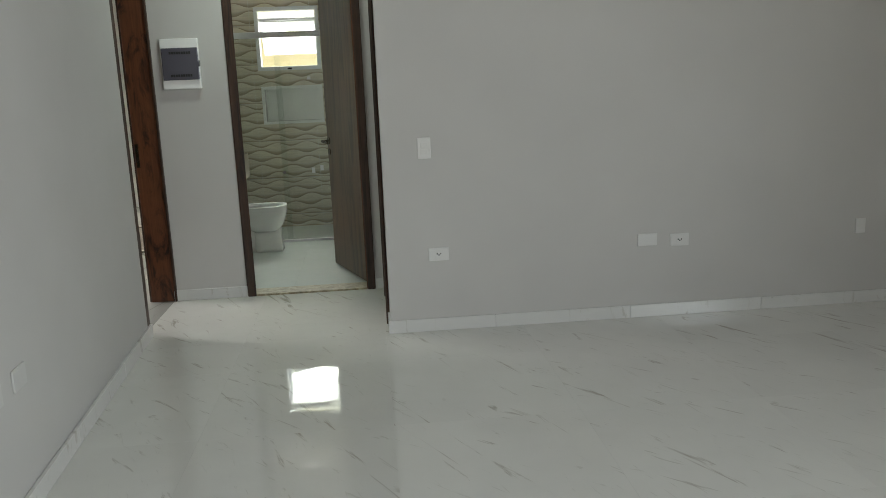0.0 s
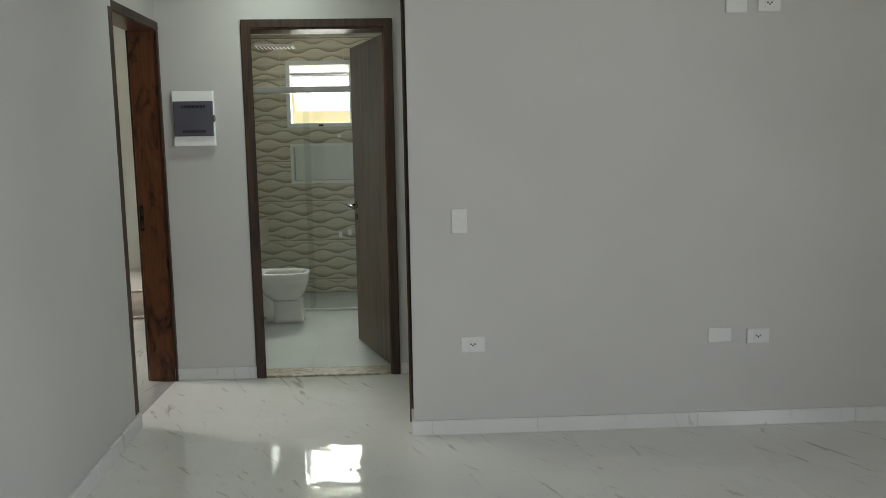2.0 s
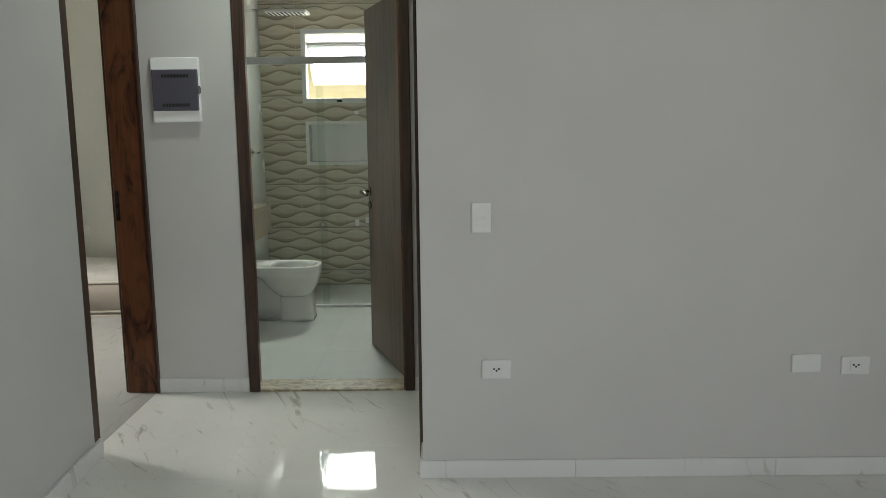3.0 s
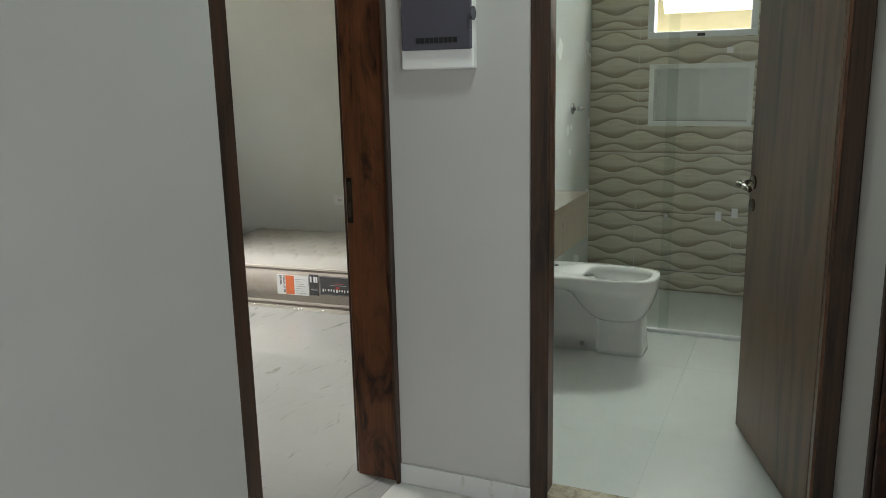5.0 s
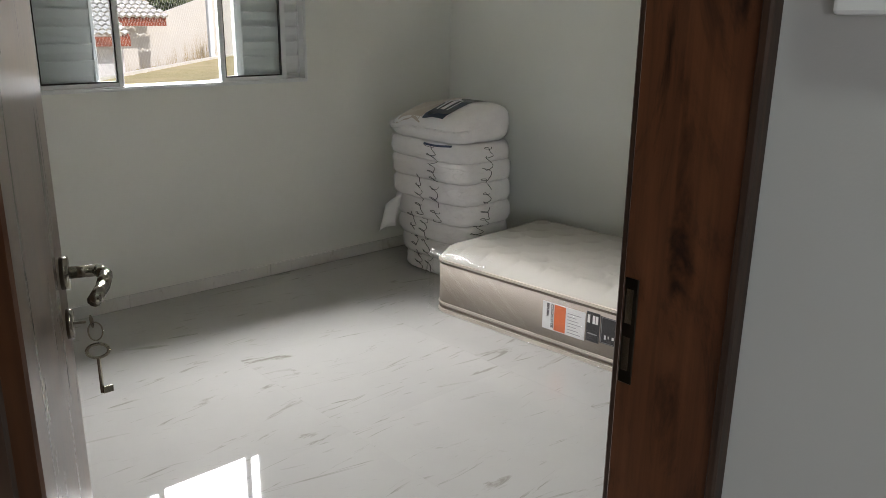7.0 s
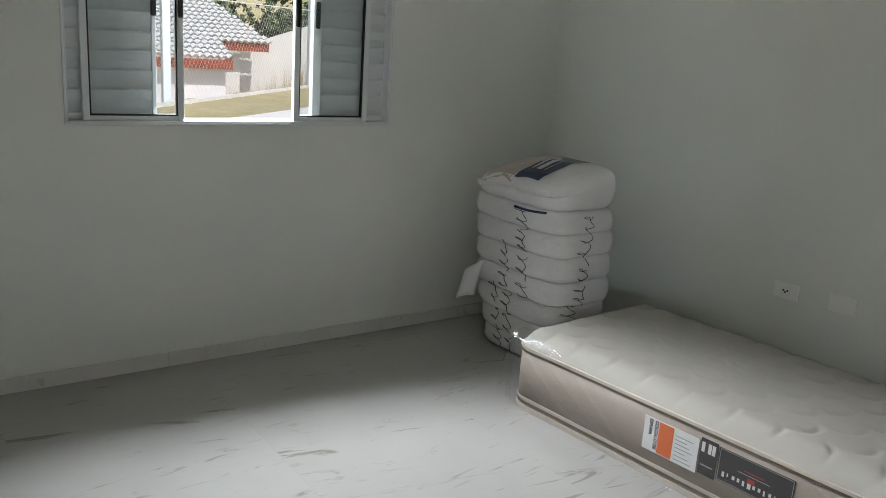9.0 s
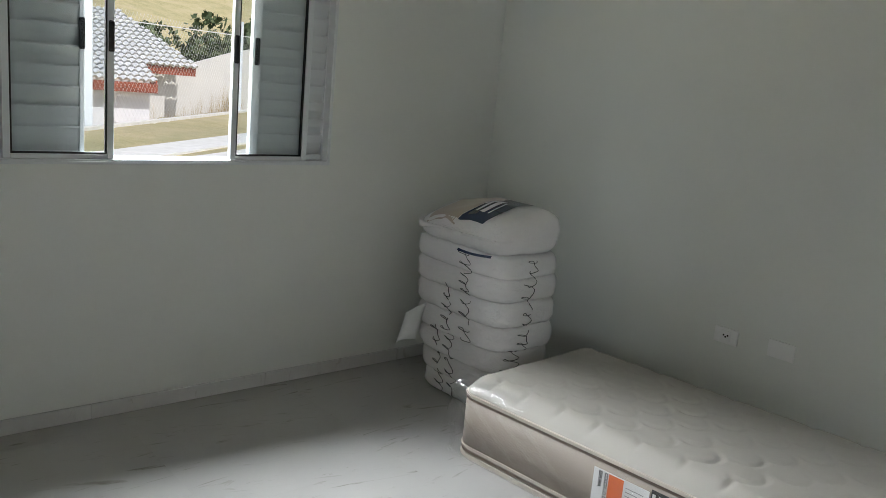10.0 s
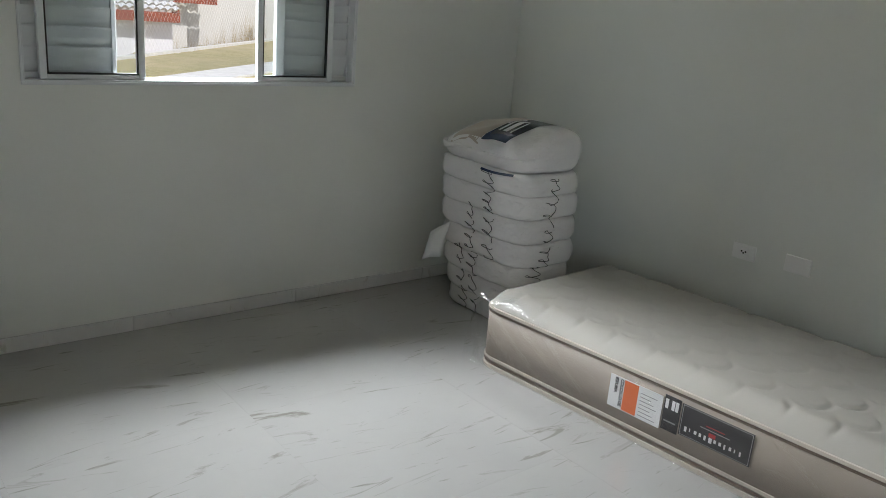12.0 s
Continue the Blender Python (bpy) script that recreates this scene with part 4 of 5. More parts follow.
WHITE_STONE = material("white_stone", (0.86, 0.87, 0.85), 0.2)
niche = thing("niche", (-0.35, TY, 1.08), "white stone shower niche set in the tiled wall", "niche", kind="structure")
bm = bmesh.new()
for lo, hi in (((-0.655, 1.07), (-0.04, 1.1)), ((-0.655, 1.42), (-0.04, 1.45)), ((-0.655, 1.1), (-0.625, 1.42)), ((-0.07, 1.1), (-0.04, 1.42))):
    add_box(bm, (lo[0], TY - 0.03, lo[1]), (hi[0], TY + 0.1, hi[1]), 0.002)
part("niche_frame", bm, WHITE_STONE, niche)
part("niche_back", box((-0.66, TY + 0.1, 1.06), (-0.035, TY + 0.12, 1.46)), WHITE_STONE, niche)

window_2 = thing("window_2", (-0.35, TY, 1.62), "small white aluminium awning window, opened outwards", "window", kind="structure")
bm = bmesh.new()
for lo, hi in (((-0.672, 1.605), (-0.035, 1.645)), ((-0.672, 2.185), (-0.035, 2.225)), ((-0.672, 1.645), (-0.632, 2.185)), ((-0.075, 1.645), (-0.035, 2.185))):
    add_box(bm, (lo[0], TY - 0.034, lo[1]), (hi[0], TY + 0.06, hi[1]), 0.003)
part("window_frame", bm, ALU, window_2)
part("transom", box((-0.632, TY + 0.0, 2.095), (-0.075, TY + 0.03, 2.12), 0.002), ALU, window_2)
FROST = bpy.data.materials.new("frosted_glass")
FROST.use_nodes = True
gn, gl2 = FROST.node_tree.nodes, FROST.node_tree.links
gn.remove(gn["Principled BSDF"])
g_tl, g_tr, g_mix = (gn.new("ShaderNode" + k) for k in ("BsdfTranslucent", "BsdfTransparent", "MixShader"))
g_tl.inputs[0].default_value = (0.92, 0.94, 0.94, 1)
g_tr.inputs[0].default_value = (0.95, 0.96, 0.96, 1)
g_mix.inputs[0].default_value = 0.85
gl2.new(g_tr.outputs[0], g_mix.inputs[1])
gl2.new(g_tl.outputs[0], g_mix.inputs[2])
gl2.new(g_mix.outputs[0], gn["Material Output"].inputs[0])
top_pane = part("pane", box((-0.632, TY + 0.012, 2.12), (-0.075, TY + 0.017, 2.185)), FROST, window_2)
top_pane.visible_shadow = False
tilt = Matrix.Translation((0, TY + 0.02, 2.093)) @ Matrix.Rotation(radians(43), 4, "X")
bm = bmesh.new()
for lo, hi in (((-0.628, -0.43), (-0.079, -0.405)), ((-0.628, -0.025), (-0.079, 0.0)), ((-0.628, -0.405), (-0.603, -0.025)), ((-0.104, -0.405), (-0.079, -0.025))):
    add_box(bm, (lo[0], -0.01, lo[1]), (hi[0], 0.012, hi[1]), 0.002)
bmesh.ops.transform(bm, matrix=tilt, verts=bm.verts)
s2 = part("sash", bm, ALU, window_2, "white awning sash tilted open")
bm = box((-0.603, -0.002, -0.405), (-0.104, 0.002, -0.025))
bmesh.ops.transform(bm, matrix=tilt, verts=bm.verts)
pane2 = part("pane", bm, FROST, s2, "frosted pane")
pane2.visible_shadow = False
part("latch", box((-0.375, TY - 0.042, 1.612), (-0.33, TY - 0.0345, 1.63), 0.002), GASKET, window_2, "small black latch")

# bathroom floor
BATH_FLOOR = marble("bathroom_floor_tile", (0.7, 0.735, 0.715), (0.6, 0.63, 0.61), 0.1, 10, 0.4)
bath_floor = solid("floor_bathroom", box((LX - 0.03, BY + 0.165, -0.004), (HX, TY - 0.012, -0.001)), GROUT, "plain white glossy bathroom floor tiles", "floor", "structure")
fx = [LX - 0.03, -0.2, HX]
fy = [BY + 0.165, 6.45, 7.2, 7.72, TY - 0.022]
for a0, a1 in zip(fx, fx[1:]):
    for c0, c1 in zip(fy, fy[1:]):
        part("floor_tile", box((a0 + 0.0003, c0 + 0.0003, -0.001), (a1 - 0.0003, c1 - 0.0003, 0.003)), BATH_FLOOR, bath_floor)


def superring(x0, x1, hy, yc, z, p, nseg=36, egg=0.0):
    out = []
    for k in range(nseg):
        a = 2 * math.pi * k / nseg
        c, s = math.cos(a), math.sin(a)
        r = (abs(c) ** p + abs(s) ** p) ** (-1 / p)
        x = (x0 + x1) / 2 + (x1 - x0) / 2 * r * c
        out.append((x, yc + hy * r * s * (1 - egg * max(0, c) ** 2), z))
    return out


def loft(rings, cap=True):
    bm = bmesh.new()
    rows = [[bm.verts.new(p) for p in ring] for ring in rings]
    m = len(rows[0])
    for r0, r1 in zip(rows, rows[1:]):
        for k in range(m):
            bm.faces.new((r0[k], r0[(k + 1) % m], r1[(k + 1) % m], r1[k]))
    if cap:
        bm.faces.new(rows[0][::-1])
        bm.faces.new(rows[-1])
    bmesh.ops.recalc_face_normals(bm, faces=bm.faces)
    return bm


YT = 7.33
toilet = thing("toilet", (-0.7, YT, 0), "white ceramic toilet bowl without seat or lid", "toilet")
R = lambda x0, x1, hy, z, p=3.0, egg=0.12: superring(x0, x1, hy, YT, z, p, egg=egg)
bowl = [R(-0.66, -0.45, 0.085, 0.185, 3.0), R(-0.69, -0.425, 0.108, 0.205, 3.0), R(-0.735, -0.395, 0.142, 0.25, 3.0), R(-0.765, -0.378, 0.162, 0.295, 3.3), R(-0.79, -0.367, 0.174, 0.33, 3.7), R(-0.85, -0.362, 0.18, 0.352, 4.0), R(-0.985, -0.361, 0.181, 0.364, 4.2),
        R(-1.0, -0.360, 0.182, 0.375, 4.2), R(-1.0, -0.360, 0.182, 0.407, 4.2), R(-0.997, -0.363, 0.179, 0.416, 4.2), R(-0.735, -0.394, 0.142, 0.417, 3.4), R(-0.727, -0.4, 0.136, 0.41, 3.4), R(-0.73, -0.398, 0.138, 0.39, 3.2), R(-0.745, -0.385, 0.15, 0.375, 3.2),
        R(-0.72, -0.41, 0.13, 0.31, 2.8), R(-0.68, -0.47, 0.085, 0.235, 2.3), R(-0.63, -0.54, 0.03, 0.205, 2.0)]
Q = lambda x0, x1, hy, z, p: superring(x0, x1, hy, YT + 0.03, z, p)
part("bowl", loft(bowl), CERAMIC, toilet, "", True)
part("pedestal", loft([Q(-0.66, -0.415, 0.1, 0.004, 7.0), Q(-0.66, -0.416, 0.099, 0.03, 7.0), Q(-0.655, -0.424, 0.094, 0.12, 7.0), Q(-0.67, -0.43, 0.094, 0.235, 6.0)]), CERAMIC, toilet, "", True)
part("rear_foot", loft([Q(-1.0, -0.6, 0.07, 0.004, 6.0), Q(-1.0, -0.6, 0.066, 0.1, 6.0), Q(-1.0, -0.62, 0.075, 0.27, 6.0), Q(-1.0, -0.7, 0.09, 0.37, 6.0)]), CERAMIC, toilet, "", True)
part("bolt_cap", rod((-0.73, YT - 0.04, 0.04), (-0.73, YT - 0.034, 0.04), 0.012, 14), CHROME, toilet, "chrome fixing cap")
for dy in (-0.07, 0.07):
    part("seat_fixing", rod((-0.9, YT + dy, 0.4165), (-0.9, YT + dy, 0.4185), 0.011, 12), DARK, toilet)

COUNTER = marble("beige_counter_stone", (0.6, 0.525, 0.41), (0.27, 0.2, 0.13), 0.12, 5, 0.8)
sink = thing("sink_counter", (-0.8, 6.3, 0.75), "beige stone washbasin counter fixed to the side wall", "washbasin")
bm = bmesh.new()
for lo, hi in (((LX - 0.028, 5.92), (-0.93, 6.643)), ((-0.64, 5.92), (-0.554, 6.643)), ((-0.93, 5.92), (-0.64, 6.02)), ((-0.93, 6.46), (-0.64, 6.643))):
    add_box(bm, (lo[0], lo[1], 0.906), (hi[0], hi[1], 0.928))
part("worktop", bm, COUNTER, sink)
part("front_apron", box((-0.574, 5.92, 0.745), (-0.554, 6.643, 0.9055), 0.001), COUNTER, sink)
part("side_apron", box((LX - 0.028, 6.623, 0.745), (-0.5745, 6.643, 0.9055), 0.001), COUNTER, sink)
bm = bmesh.new()
for lo, hi in (((-0.945, 6.0, 0.78), (-0.625, 6.48, 0.795)), ((-0.945, 6.0, 0.795), (-0.93, 6.48, 0.9055)), ((-0.64, 6.0, 0.795), (-0.625, 6.48, 0.9055)), ((-0.93, 6.0, 0.795), (-0.64, 6.02, 0.9055)), ((-0.93, 6.46, 0.795), (-0.64, 6.48, 0.9055))):
    add_box(bm, lo, hi)
part("basin", bm, COUNTER, sink, "carved rectangular basin")

shower = thing("shower_screen", (-0.3, 7.72, 0), "clear greenish glass shower screen with white aluminium rails", "shower screen")
part("top_rail", box((LX - 0.029, 7.70, 1.868), (HX - 0.001, 7.745, 1.922), 0.004), ALU, shower)
part("floor_track", box((LX - 0.029, 7.705, 0.003), (HX - 0.001, 7.74, 0.022), 0.003), ALU, shower)
part("wall_channel", box((LX - 0.029, 7.71, 0.022), (LX - 0.01, 7.735, 1.868), 0.002), ALU, shower)
fixed = part("glass_panel", box((LX - 0.01, 7.728, 0.022), (-0.36, 7.736, 1.868)), SHOWER_GLASS, shower, "fixed glass panel")
slide = part("glass_door", box((-0.41, 7.708, 0.022), (HX - 0.01, 7.716, 1.868)), SHOWER_GLASS, shower, "sliding glass door")
for x, z, w, h in ((-0.127, 0.667, 0.03, 0.05), (-0.048, 0.686, 0.03, 0.05), (-0.111, 1.505, 0.03, 0.028)):
    part("sticker", box((x - w / 2, 7.7055, z - h / 2), (x + w / 2, 7.7075, z + h / 2)), PAPER, slide, "small white maker's sticker")
part("door_knob", rod((-0.39, 7.68, 0.66), (-0.39, 7.707, 0.66), 0.014, 16), CHROME, slide, "small round chrome knob")

tap = thing("shower_tap", (LX - 0.03, 8.155, 1.2), "chrome shower tap on the pale side wall", "tap")
part("rose", rod((LX - 0.0295, 8.155, 1.2), (LX - 0.02, 8.155, 1.2), 0.034, 20), CHROME, tap, "", True)
part("lever", add_rod(rod((LX - 0.02, 8.155, 1.2), (LX + 0.035, 8.155, 1.2), 0.013, 14), (LX + 0.028, 8.115, 1.2), (LX + 0.028, 8.205, 1.2), 0.009, 12), CHROME, tap, "", True)
head = thing("rain_shower", (-0.68, 8.0, 2.28), "flat rectangular white rain shower head on an arm", "shower head")
part("arm", rod((LX - 0.029, 8.0, 2.30), (-0.78, 8.0, 2.30), 0.011), CHROME, head, "", True)
sh = part("head_plate", box((-0.82, 7.9, 2.272), (-0.50, 8.1, 2.292), 0.005, 2), PLASTIC, head)
for k in range(9):
    part("nozzle_row", box((-0.80 + 0.033 * k, 7.915, 2.2695), (-0.785 + 0.033 * k, 8.085, 2.2718)), GASKET, sh)
GLOW = material("lit_diffuser", (0.9, 0.95, 0.92), 0.4)
GLOW.node_tree.nodes["Principled BSDF"].inputs["Emission Color"].default_value = (0.84, 1.0, 0.92, 1)
GLOW.node_tree.nodes["Principled BSDF"].inputs["Emission Strength"].default_value = 12
spot = thing("ceiling_light", (-0.27, 5.25, H), "round white recessed hall ceiling light, switched on", "ceiling light")
part("diffuser", rod((-0.27, 5.25, H - 0.014), (-0.27, 5.25, H - 0.0005), 0.085, 28), GLOW, spot, "glowing round diffuser")
ringm = bmesh.new()
for k in range(28):
    a0, a1 = 2 * math.pi * k / 28, 2 * math.pi * (k + 1) / 28
    q = [ringm.verts.new((-0.27 + r * math.cos(a), 5.25 + r * math.sin(a), z)) for a in (a0, a1) for r, z in ((0.086, H - 0.018), (0.11, H - 0.002))]
    ringm.faces.new((q[0], q[1], q[3], q[2]))
bmesh.ops.remove_doubles(ringm, verts=ringm.verts, dist=1e-5)
part("frame", ringm, PLASTIC, spot)
lamp = thing("ceiling_light", (-0.36, 8.1, 2.47), "flat square white ceiling light, switched off", "ceiling light")
part("frame", box((-0.645, 7.84, 2.44), (-0.085, 8.4, 2.4695), 0.004), PLASTIC, lamp)
part("diffuser", box((-0.625, 7.86, 2.437), (-0.105, 8.38, 2.4398)), WHITE_STONE, lamp)


# ---------------------------------------------------------------- outside
GRASS = material("dry_lawn", (0.3, 0.27, 0.13), 0.95, spec=0.1)
vg = coords(GRASS)
tufts = ramp(GRASS, noise_tex(GRASS, vg, 9, 6, 0.75), [(0.36, (0, 0, 0)), (0.62, (1, 1, 1))])
patch = ramp(GRASS, noise_tex(GRASS, vg, 0.35, 6, 0.7, 0.6), [(0.38, (0.34, 0.31, 0.13)), (0.5, (0.5, 0.43, 0.21)), (0.62, (0.6, 0.5, 0.3))])
wide = ramp(GRASS, noise_tex(GRASS, coords(GRASS, (1, 0.5, 1)), 0.06, 5, 0.7, 0.8), [(0.5, (0, 0, 0)), (0.7, (0.6, 0.6, 0.6))])
green = ramp(GRASS, noise_tex(GRASS, vg, 0.13, 7, 0.75, 0.4), [(0.5, (0, 0, 0)), (0.66, (0.4, 0.4, 0.4))])
dry = mixed(GRASS, wide, mixed(GRASS, tufts, patch, (0.56, 0.48, 0.28)), (0.52, 0.43, 0.29))
base(GRASS, mixed(GRASS, green, dry, (0.25, 0.27, 0.13)))
bump(GRASS, noise_tex(GRASS, vg, 5, 6, 0.7), 0.8, 0.15)
CONCRETE = material("driveway_concrete", (0.7, 0.68, 0.63), 0.85)
base(CONCRETE, ramp(CONCRETE, noise_tex(CONCRETE, coords(CONCRETE), 5, 5), [(0.3, (0.64, 0.615, 0.56)), (0.7, (0.76, 0.735, 0.68))]))
PLASTER = paint("neighbour_plaster", (0.78, 0.755, 0.78), 0.8)
RENDERED = paint("boundary_plaster", (0.66, 0.635, 0.6), 0.85)
ROOF = material("white_roof_tile", (0.7, 0.695, 0.68), 0.7)
FASCIA = wood("fascia_wood", (0.16, 0.04, 0.02), (0.33, 0.09, 0.05), 0.5, 1)


def ground_height(x, y):
    west = -x - 20.4 - 1.1 * (y - 10.93)
    z = -0.16
    if west > 0:
        z -= 1.9 * min(1, west / 4.0)
    far = -x - 52
    if far > 0:
        z += 0.24 * far + 2.5 * noise.noise(Vector((x * 0.02, y * 0.02, 0)))
    if y > 10.5:
        z += 0.2 * (y - 10.5) * (1 if x > -4 else max(0, 1 + (x + 4) / 6))
    return z


bm = bmesh.new()
xs = sorted({*np.round(np.concatenate([-np.geomspace(1, 420, 60), np.linspace(-30, 12, 50), np.geomspace(1, 300, 20)]), 2)})
ys = sorted({*np.round(np.concatenate([-np.geomspace(1, 300, 25), np.linspace(-8, 32, 48), np.geomspace(1, 420, 40)]), 2)})
gv = [[bm.verts.new((x, y, ground_height(x, y))) for y in ys] for x in xs]
for i in range(len(xs) - 1):
    for j in range(len(ys) - 1):
        if xs[i] > WX - 0.4 and xs[i + 1] < LIVING_X + 0.4 and ys[j] > LIVING_Y - 0.4 and ys[j + 1] < TY + 0.4:
            continue
        bm.faces.new((gv[i][j], gv[i + 1][j], gv[i + 1][j + 1], gv[i][j + 1]))
solid("ground", bm, GRASS, "dry yellowish lawn rising to a grassy hillside", "ground", "structure", smooth=True)


def strip(x0, y0, x1, y1, w, z0, z1):
    a, b = Vector((x0, y0, 0)), Vector((x1, y1, 0))
    s = (b - a).normalized().cross(Vector((0, 0, 1))) * (w / 2)
    bm = bmesh.new()
    q = [a + s, b + s, b - s, a - s]
    lo, hi = [bm.verts.new((*p.xy, z0)) for p in q], [bm.verts.new((*p.xy, z1)) for p in q]
    bm.faces.new(hi), bm.faces.new(lo[::-1])
    for i in range(4):
        bm.faces.new((lo[i], lo[(i + 1) % 4], hi[(i + 1) % 4], hi[i]))
    bmesh.ops.recalc_face_normals(bm, faces=bm.faces)
    return bm


solid("driveway", strip(-11.15, 6.0, -22.25, 18.5, 0.95, -0.2, -0.12), CONCRETE, "pale concrete driveway strip in the lawn", "driveway", "structure")
solid("driveway", strip(-7.5, 4.5, -17.2, 17.0, 3.0, -0.2, -0.12), CONCRETE, "pale concrete driveway strip in the lawn", "driveway", "structure")
solid("kerb", strip(-16.2, 8.0, -30.4, 20.9, 0.16, -0.4, -0.09), CONCRETE, "low concrete kerb edging the lawn", "kerb", "structure")

# neighbour's house: one tiled slope with a set-back right part and a hip
EX, EZ, SLOPE, HOUSE_X = -1.2, -0.26, 0.42, -30.6


def slope_end(d):
    """How far the slope reaches along y, d metres up from the eaves."""
    if d < 1.2:
        return 17.5
    return 19.6 - max(0, d - 1.47) * 0.302


def tiled_slope(depth):
    bm = bmesh.new()
    step = 0.36
    for c in range(-1, int(depth / step)):
        d0, d1 = c * step, (c + 1) * step
        end = slope_end(d0 + 0.18)
        ny = int((end - 5) / 0.045)
        lo, hi, lip = [], [], []
        for j in range(ny + 1):
            y = 5 + (end - 5) * j / ny
            wv = 0.07 * (abs(math.sin(math.pi * y / 0.27)) - 0.5)
            lip.append(bm.verts.new((HOUSE_X - d0 - 0.1, y, EZ + SLOPE * (d0 + 0.1) + wv - 0.05)))
            lo.append(bm.verts.new((HOUSE_X - d0, y, EZ + SLOPE * d0 + wv * 1.3 + 0.07)))
            hi.append(bm.verts.new((HOUSE_X - d1, y, EZ + SLOPE * d1 + wv)))
        for j in range(ny):
            bm.faces.new((lip[j], lip[j + 1], lo[j + 1], lo[j]))
            bm.faces.new((lo[j], lo[j + 1], hi[j + 1], hi[j]))
    return bm


house = thing("house", (-34, 12, -2.6), "neighbour's single-storey house with white tiled roof and reddish eaves", "house")
part("wall", box((-38, 6, -3.6), (HOUSE_X - 0.15, 17.35, -0.3)), PLASTER, house, "pale lilac-white plastered wall")
part("roof", tiled_slope(6.4), ROOF, house, "white wavy roof tiles", False)
part("eaves_board", box((HOUSE_X + 0.26, 5, EZ - 0.54), (HOUSE_X + 0.34, 17.46, EZ - 0.2)), FASCIA, house, "reddish wooden eaves board")
part("eaves_return", box((HOUSE_X - 1.2, 17.38, EZ - 0.3), (HOUSE_X + 0.3, 17.45, EZ - 0.05)), FASCIA, house, "reddish wooden eaves board")
part("eaves_board", box((HOUSE_X - 1.3, 17.46, EZ + 0.14), (HOUSE_X - 1.22, 19.55, EZ + 0.5)), FASCIA, house, "reddish wooden eaves board")
part("side_wall", box((-38, 17.35, -3.6), (HOUSE_X - 1.9, 18.6, 0.2)), RENDERED, house, "white plastered wall")
part("roof_back", box((-44, 5, 0.4), (-37.2, 16.5, 2.2)), ROOF, house)

house.location.y, house.location.z = house.location.y - 0.93, house.location.z + 1.02

bm = bmesh.new()
ends = [(16.07, 0.8), (18.8, 1.3), (21, 2.05), (25, 2.9), (31, 3.6)]
for (ya, za), (yb, zb) in zip(ends, ends[1:]):
    q = [bm.verts.new(p) for p in ((-33.2, ya, -3.2), (-33.2, yb, -3.2), (-33.2, yb, zb), (-33.2, ya, za), (-33.4, ya, -3.2), (-33.4, yb, -3.2), (-33.4, yb, zb), (-33.4, ya, za))]
    for f in ((0, 1, 2, 3), (7, 6, 5, 4), (3, 2, 6, 7), (0, 3, 7, 4), (1, 5, 6, 2)):
        bm.faces.new([q[k] for k in f])
solid("boundary_wall", bm, RENDERED, "whitewashed rendered boundary wall", "wall", "structure")

# chain-link fence on concrete posts along the kerb
POST = material("painted_concrete_post", (0.68, 0.71, 0.75), 0.7)
WIRE = material("galvanised_wire", (0.75, 0.75, 0.74), 0.5, 0.0)
fence = thing("fence", (-18, 13, -0.15), "chain-link fence on pale concrete posts", "fence")
fa, fb = Vector((-16.6, 8.0, -0.15)), Vector((-30.9, 21.2, -0.15))
fd = (fb - fa).normalized()
for k in (0.9, 4.2, 15.6, 19.3):
    p = fa + fd * k
    part("post", box((p.x - 0.09, p.y - 0.09, -0.3), (p.x + 0.09, p.y + 0.09, 3.0), 0.01), POST, fence)
bm = bmesh.new()
span, tall = (fb - fa).length, 2.7
k = -tall
while k < span:
    for s in (1, -1):
        a, b_ = max(0, k), min(span, k + tall)
        za, zb = (a - k, b_ - k) if s > 0 else (tall - (a - k), tall - (b_ - k))
        add_rod(bm, fa + fd * a + Vector((0, 0, za)), fa + fd * b_ + Vector((0, 0, zb)), 0.0022, 3)
    k += 0.22
part("wire_mesh", bm, WIRE, fence, "diamond wire mesh", kind="stuff")
part("top_wire", rod(fa + Vector((0, 0, 2.3)), fb + Vector((0, 0, 2.75)), 0.014, 5), WIRE, fence)

# shrubs behind the fence and scattered on the hillside
LEAVES = material("shrub_leaves", (0.07, 0.1, 0.035), 0.7)
base(LEAVES, ramp(LEAVES, noise_tex(LEAVES, coords(LEAVES), 1.6, 4), [(0.35, (0.05, 0.08, 0.03)), (0.7, (0.17, 0.2, 0.09))]))
BARK = material("bark", (0.12, 0.09, 0.06), 0.9)


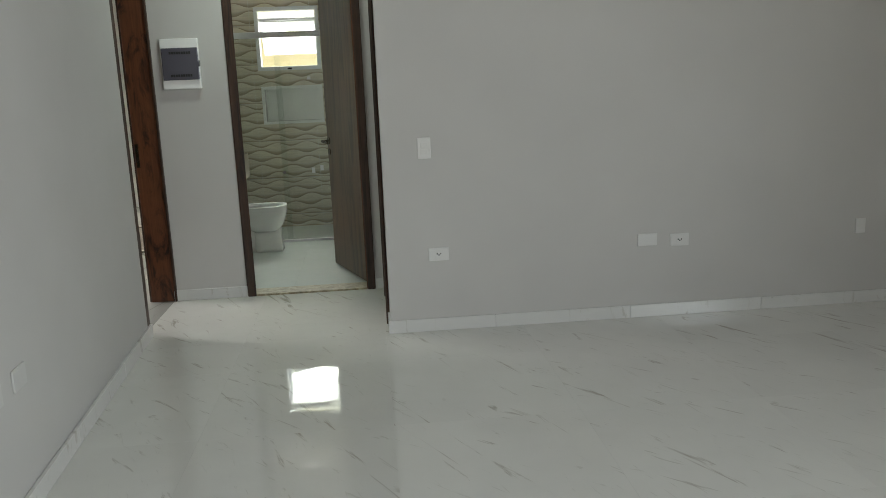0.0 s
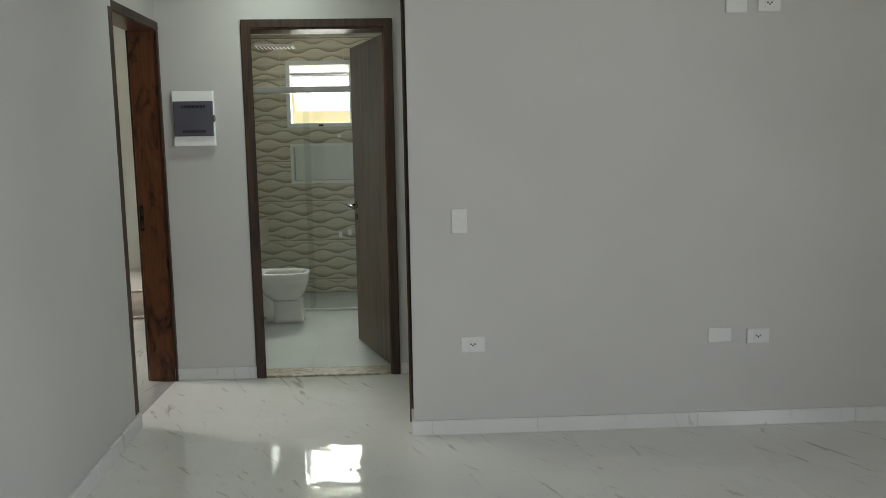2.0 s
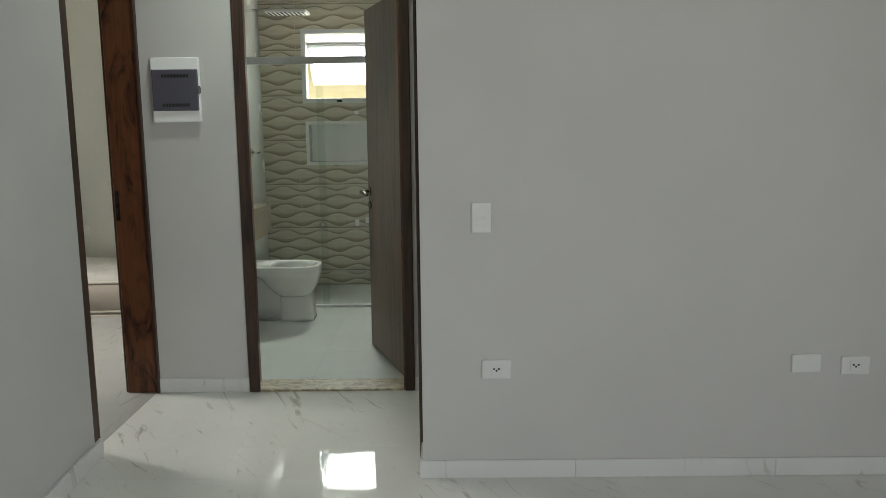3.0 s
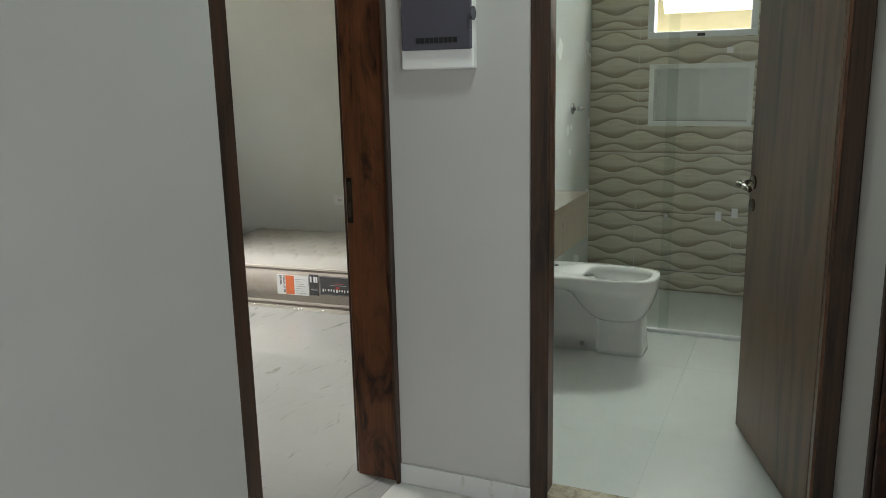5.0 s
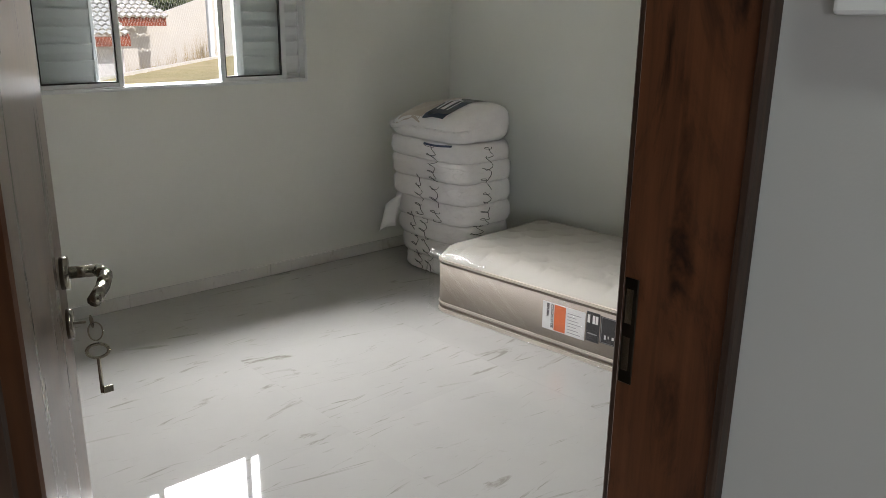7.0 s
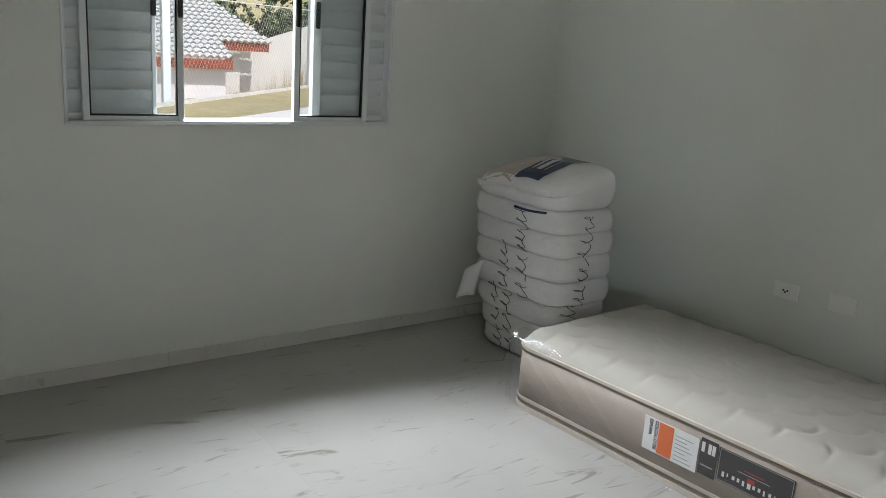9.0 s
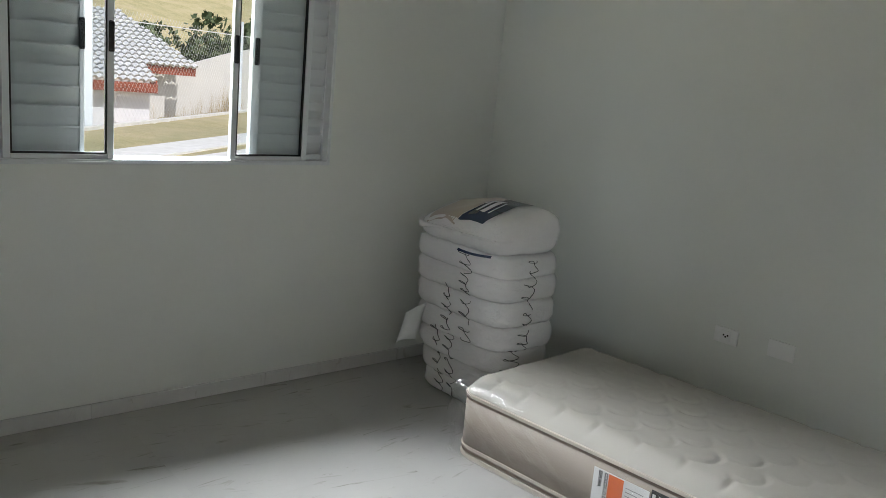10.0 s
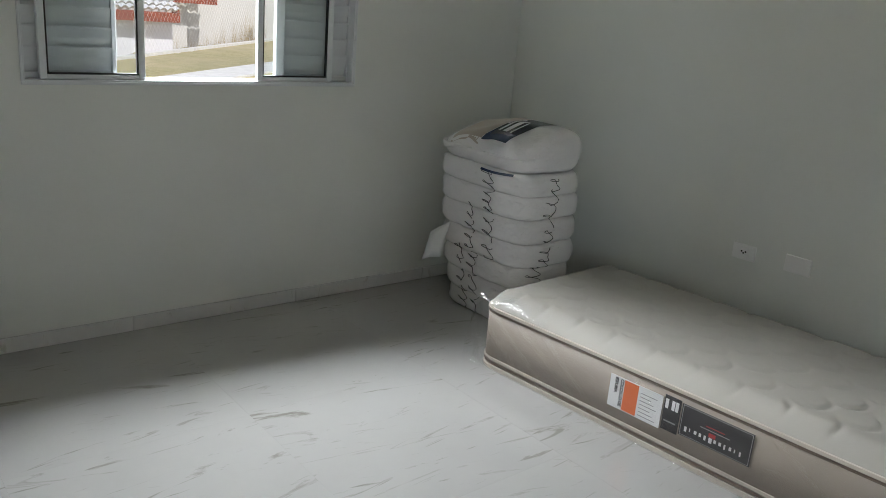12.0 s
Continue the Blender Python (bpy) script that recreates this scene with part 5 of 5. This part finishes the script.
def shrub(x, y, r, h, seed, count=700):
    rng = random.Random(seed)
    z0 = ground_height(x, y)
    ob = thing("shrub", (x, y, z0), "dense dark green shrub on the slope behind the fence", "shrub", "shrubs on the slope")
    bm = bmesh.new()
    for k in range(5):
        a = rng.uniform(0, 6.28)
        add_rod(bm, (x, y, z0 - 0.2), (x + 0.5 * r * math.cos(a), y + 0.5 * r * math.sin(a), z0 + 0.7 * h), 0.09, 6, 0.02)
    part("trunk", bm, BARK, ob)
    bm = bmesh.new()
    lumps = [(rng.gauss(0, 0.45) * r, rng.gauss(0, 0.45) * r, rng.uniform(0.3, 0.9) * h, rng.uniform(0.25, 0.5) * r) for _ in range(9)]
    for k in range(count):
        lx, ly, lz, lr = rng.choice(lumps)
        v = Vector((rng.gauss(0, 1), rng.gauss(0, 1), rng.gauss(0, 1))).normalized() * lr * rng.uniform(0.75, 1.05)
        c = Vector((x + lx, y + ly, z0 + lz)) + v
        t1 = Vector((rng.gauss(0, 1), rng.gauss(0, 1), rng.gauss(0, 1))).normalized() * rng.uniform(0.12, 0.26)
        t2 = t1.cross(Vector((rng.gauss(0, 1), rng.gauss(0, 1), rng.gauss(0, 1)))).normalized() * rng.uniform(0.08, 0.16)
        bm.faces.new([bm.verts.new(c + d) for d in (t1, t2, -t1, -t2)])
    part("crown", bm, LEAVES, ob)


rng = random.Random(8)
for k in range(11):
    shrub(-42 - rng.uniform(0, 5), 19.4 + 1.6 * k + rng.uniform(-.5, .5), rng.uniform(2.2, 3.2), rng.uniform(4.2, 5.6), 20 + k, 1900)
for k in range(9):
    shrub(-rng.uniform(85, 150), rng.uniform(25, 80), rng.uniform(0.6, 1.0), rng.uniform(0.3, 0.6), 60 + k, 160)

# dry weeds at the foot of the boundary wall
STRAW = material("dry_weeds", (0.42, 0.33, 0.18), 0.9)
bm = bmesh.new()
for k in range(420):
    y = rng.uniform(16.5, 21)
    p = Vector((-32.6 + rng.uniform(-.3, .3), y, ground_height(-32.6, y)))
    t1 = Vector((rng.uniform(-.3, .3), rng.uniform(-.3, .3), rng.uniform(0.8, 1.9)))
    bm.faces.new([bm.verts.new(q) for q in (p - Vector((0, 0.012, 0)), p + Vector((0, 0.012, 0)), p + t1)])
solid("dry_weeds", bm, STRAW, "dry straw-coloured weeds along the boundary wall", "weeds", "stuff")


# ---------------------------------------------------------------- floor tiles
TILE = 0.8
me = mesh_of(box((0.00025, 0.00025, -0.004), (TILE - 0.00025, TILE - 0.00025, 0.0)), "floor_tile", FLOOR)


def lay(x0, x1, y0, y1, ox, oy, me, mat):
    y = oy
    while y < y1:
        x = ox
        while x < x1:
            a, b, c, d = max(x, x0), min(x + TILE, x1), max(y, y0), min(y + TILE, y1)
            if b - a > 0.01 and d - c > 0.01:
                whole = b - a > TILE - 1e-6 and d - c > TILE - 1e-6
                m2 = me if whole else mesh_of(box((0.00025, 0.00025, -0.004), (b - a - 0.00025, d - c - 0.00025, 0.0)), "floor_tile", mat)
                ob = part("floor_tile", m2, mat, floor)
                ob.location = (a, c, 0)
            x += TILE
        y += TILE


lay(LX, LIVING_X, LIVING_Y, FY, -1.97, -3.85, me, FLOOR)
lay(LX, HX, FY, BY, -1.97, 4.15, me, FLOOR)
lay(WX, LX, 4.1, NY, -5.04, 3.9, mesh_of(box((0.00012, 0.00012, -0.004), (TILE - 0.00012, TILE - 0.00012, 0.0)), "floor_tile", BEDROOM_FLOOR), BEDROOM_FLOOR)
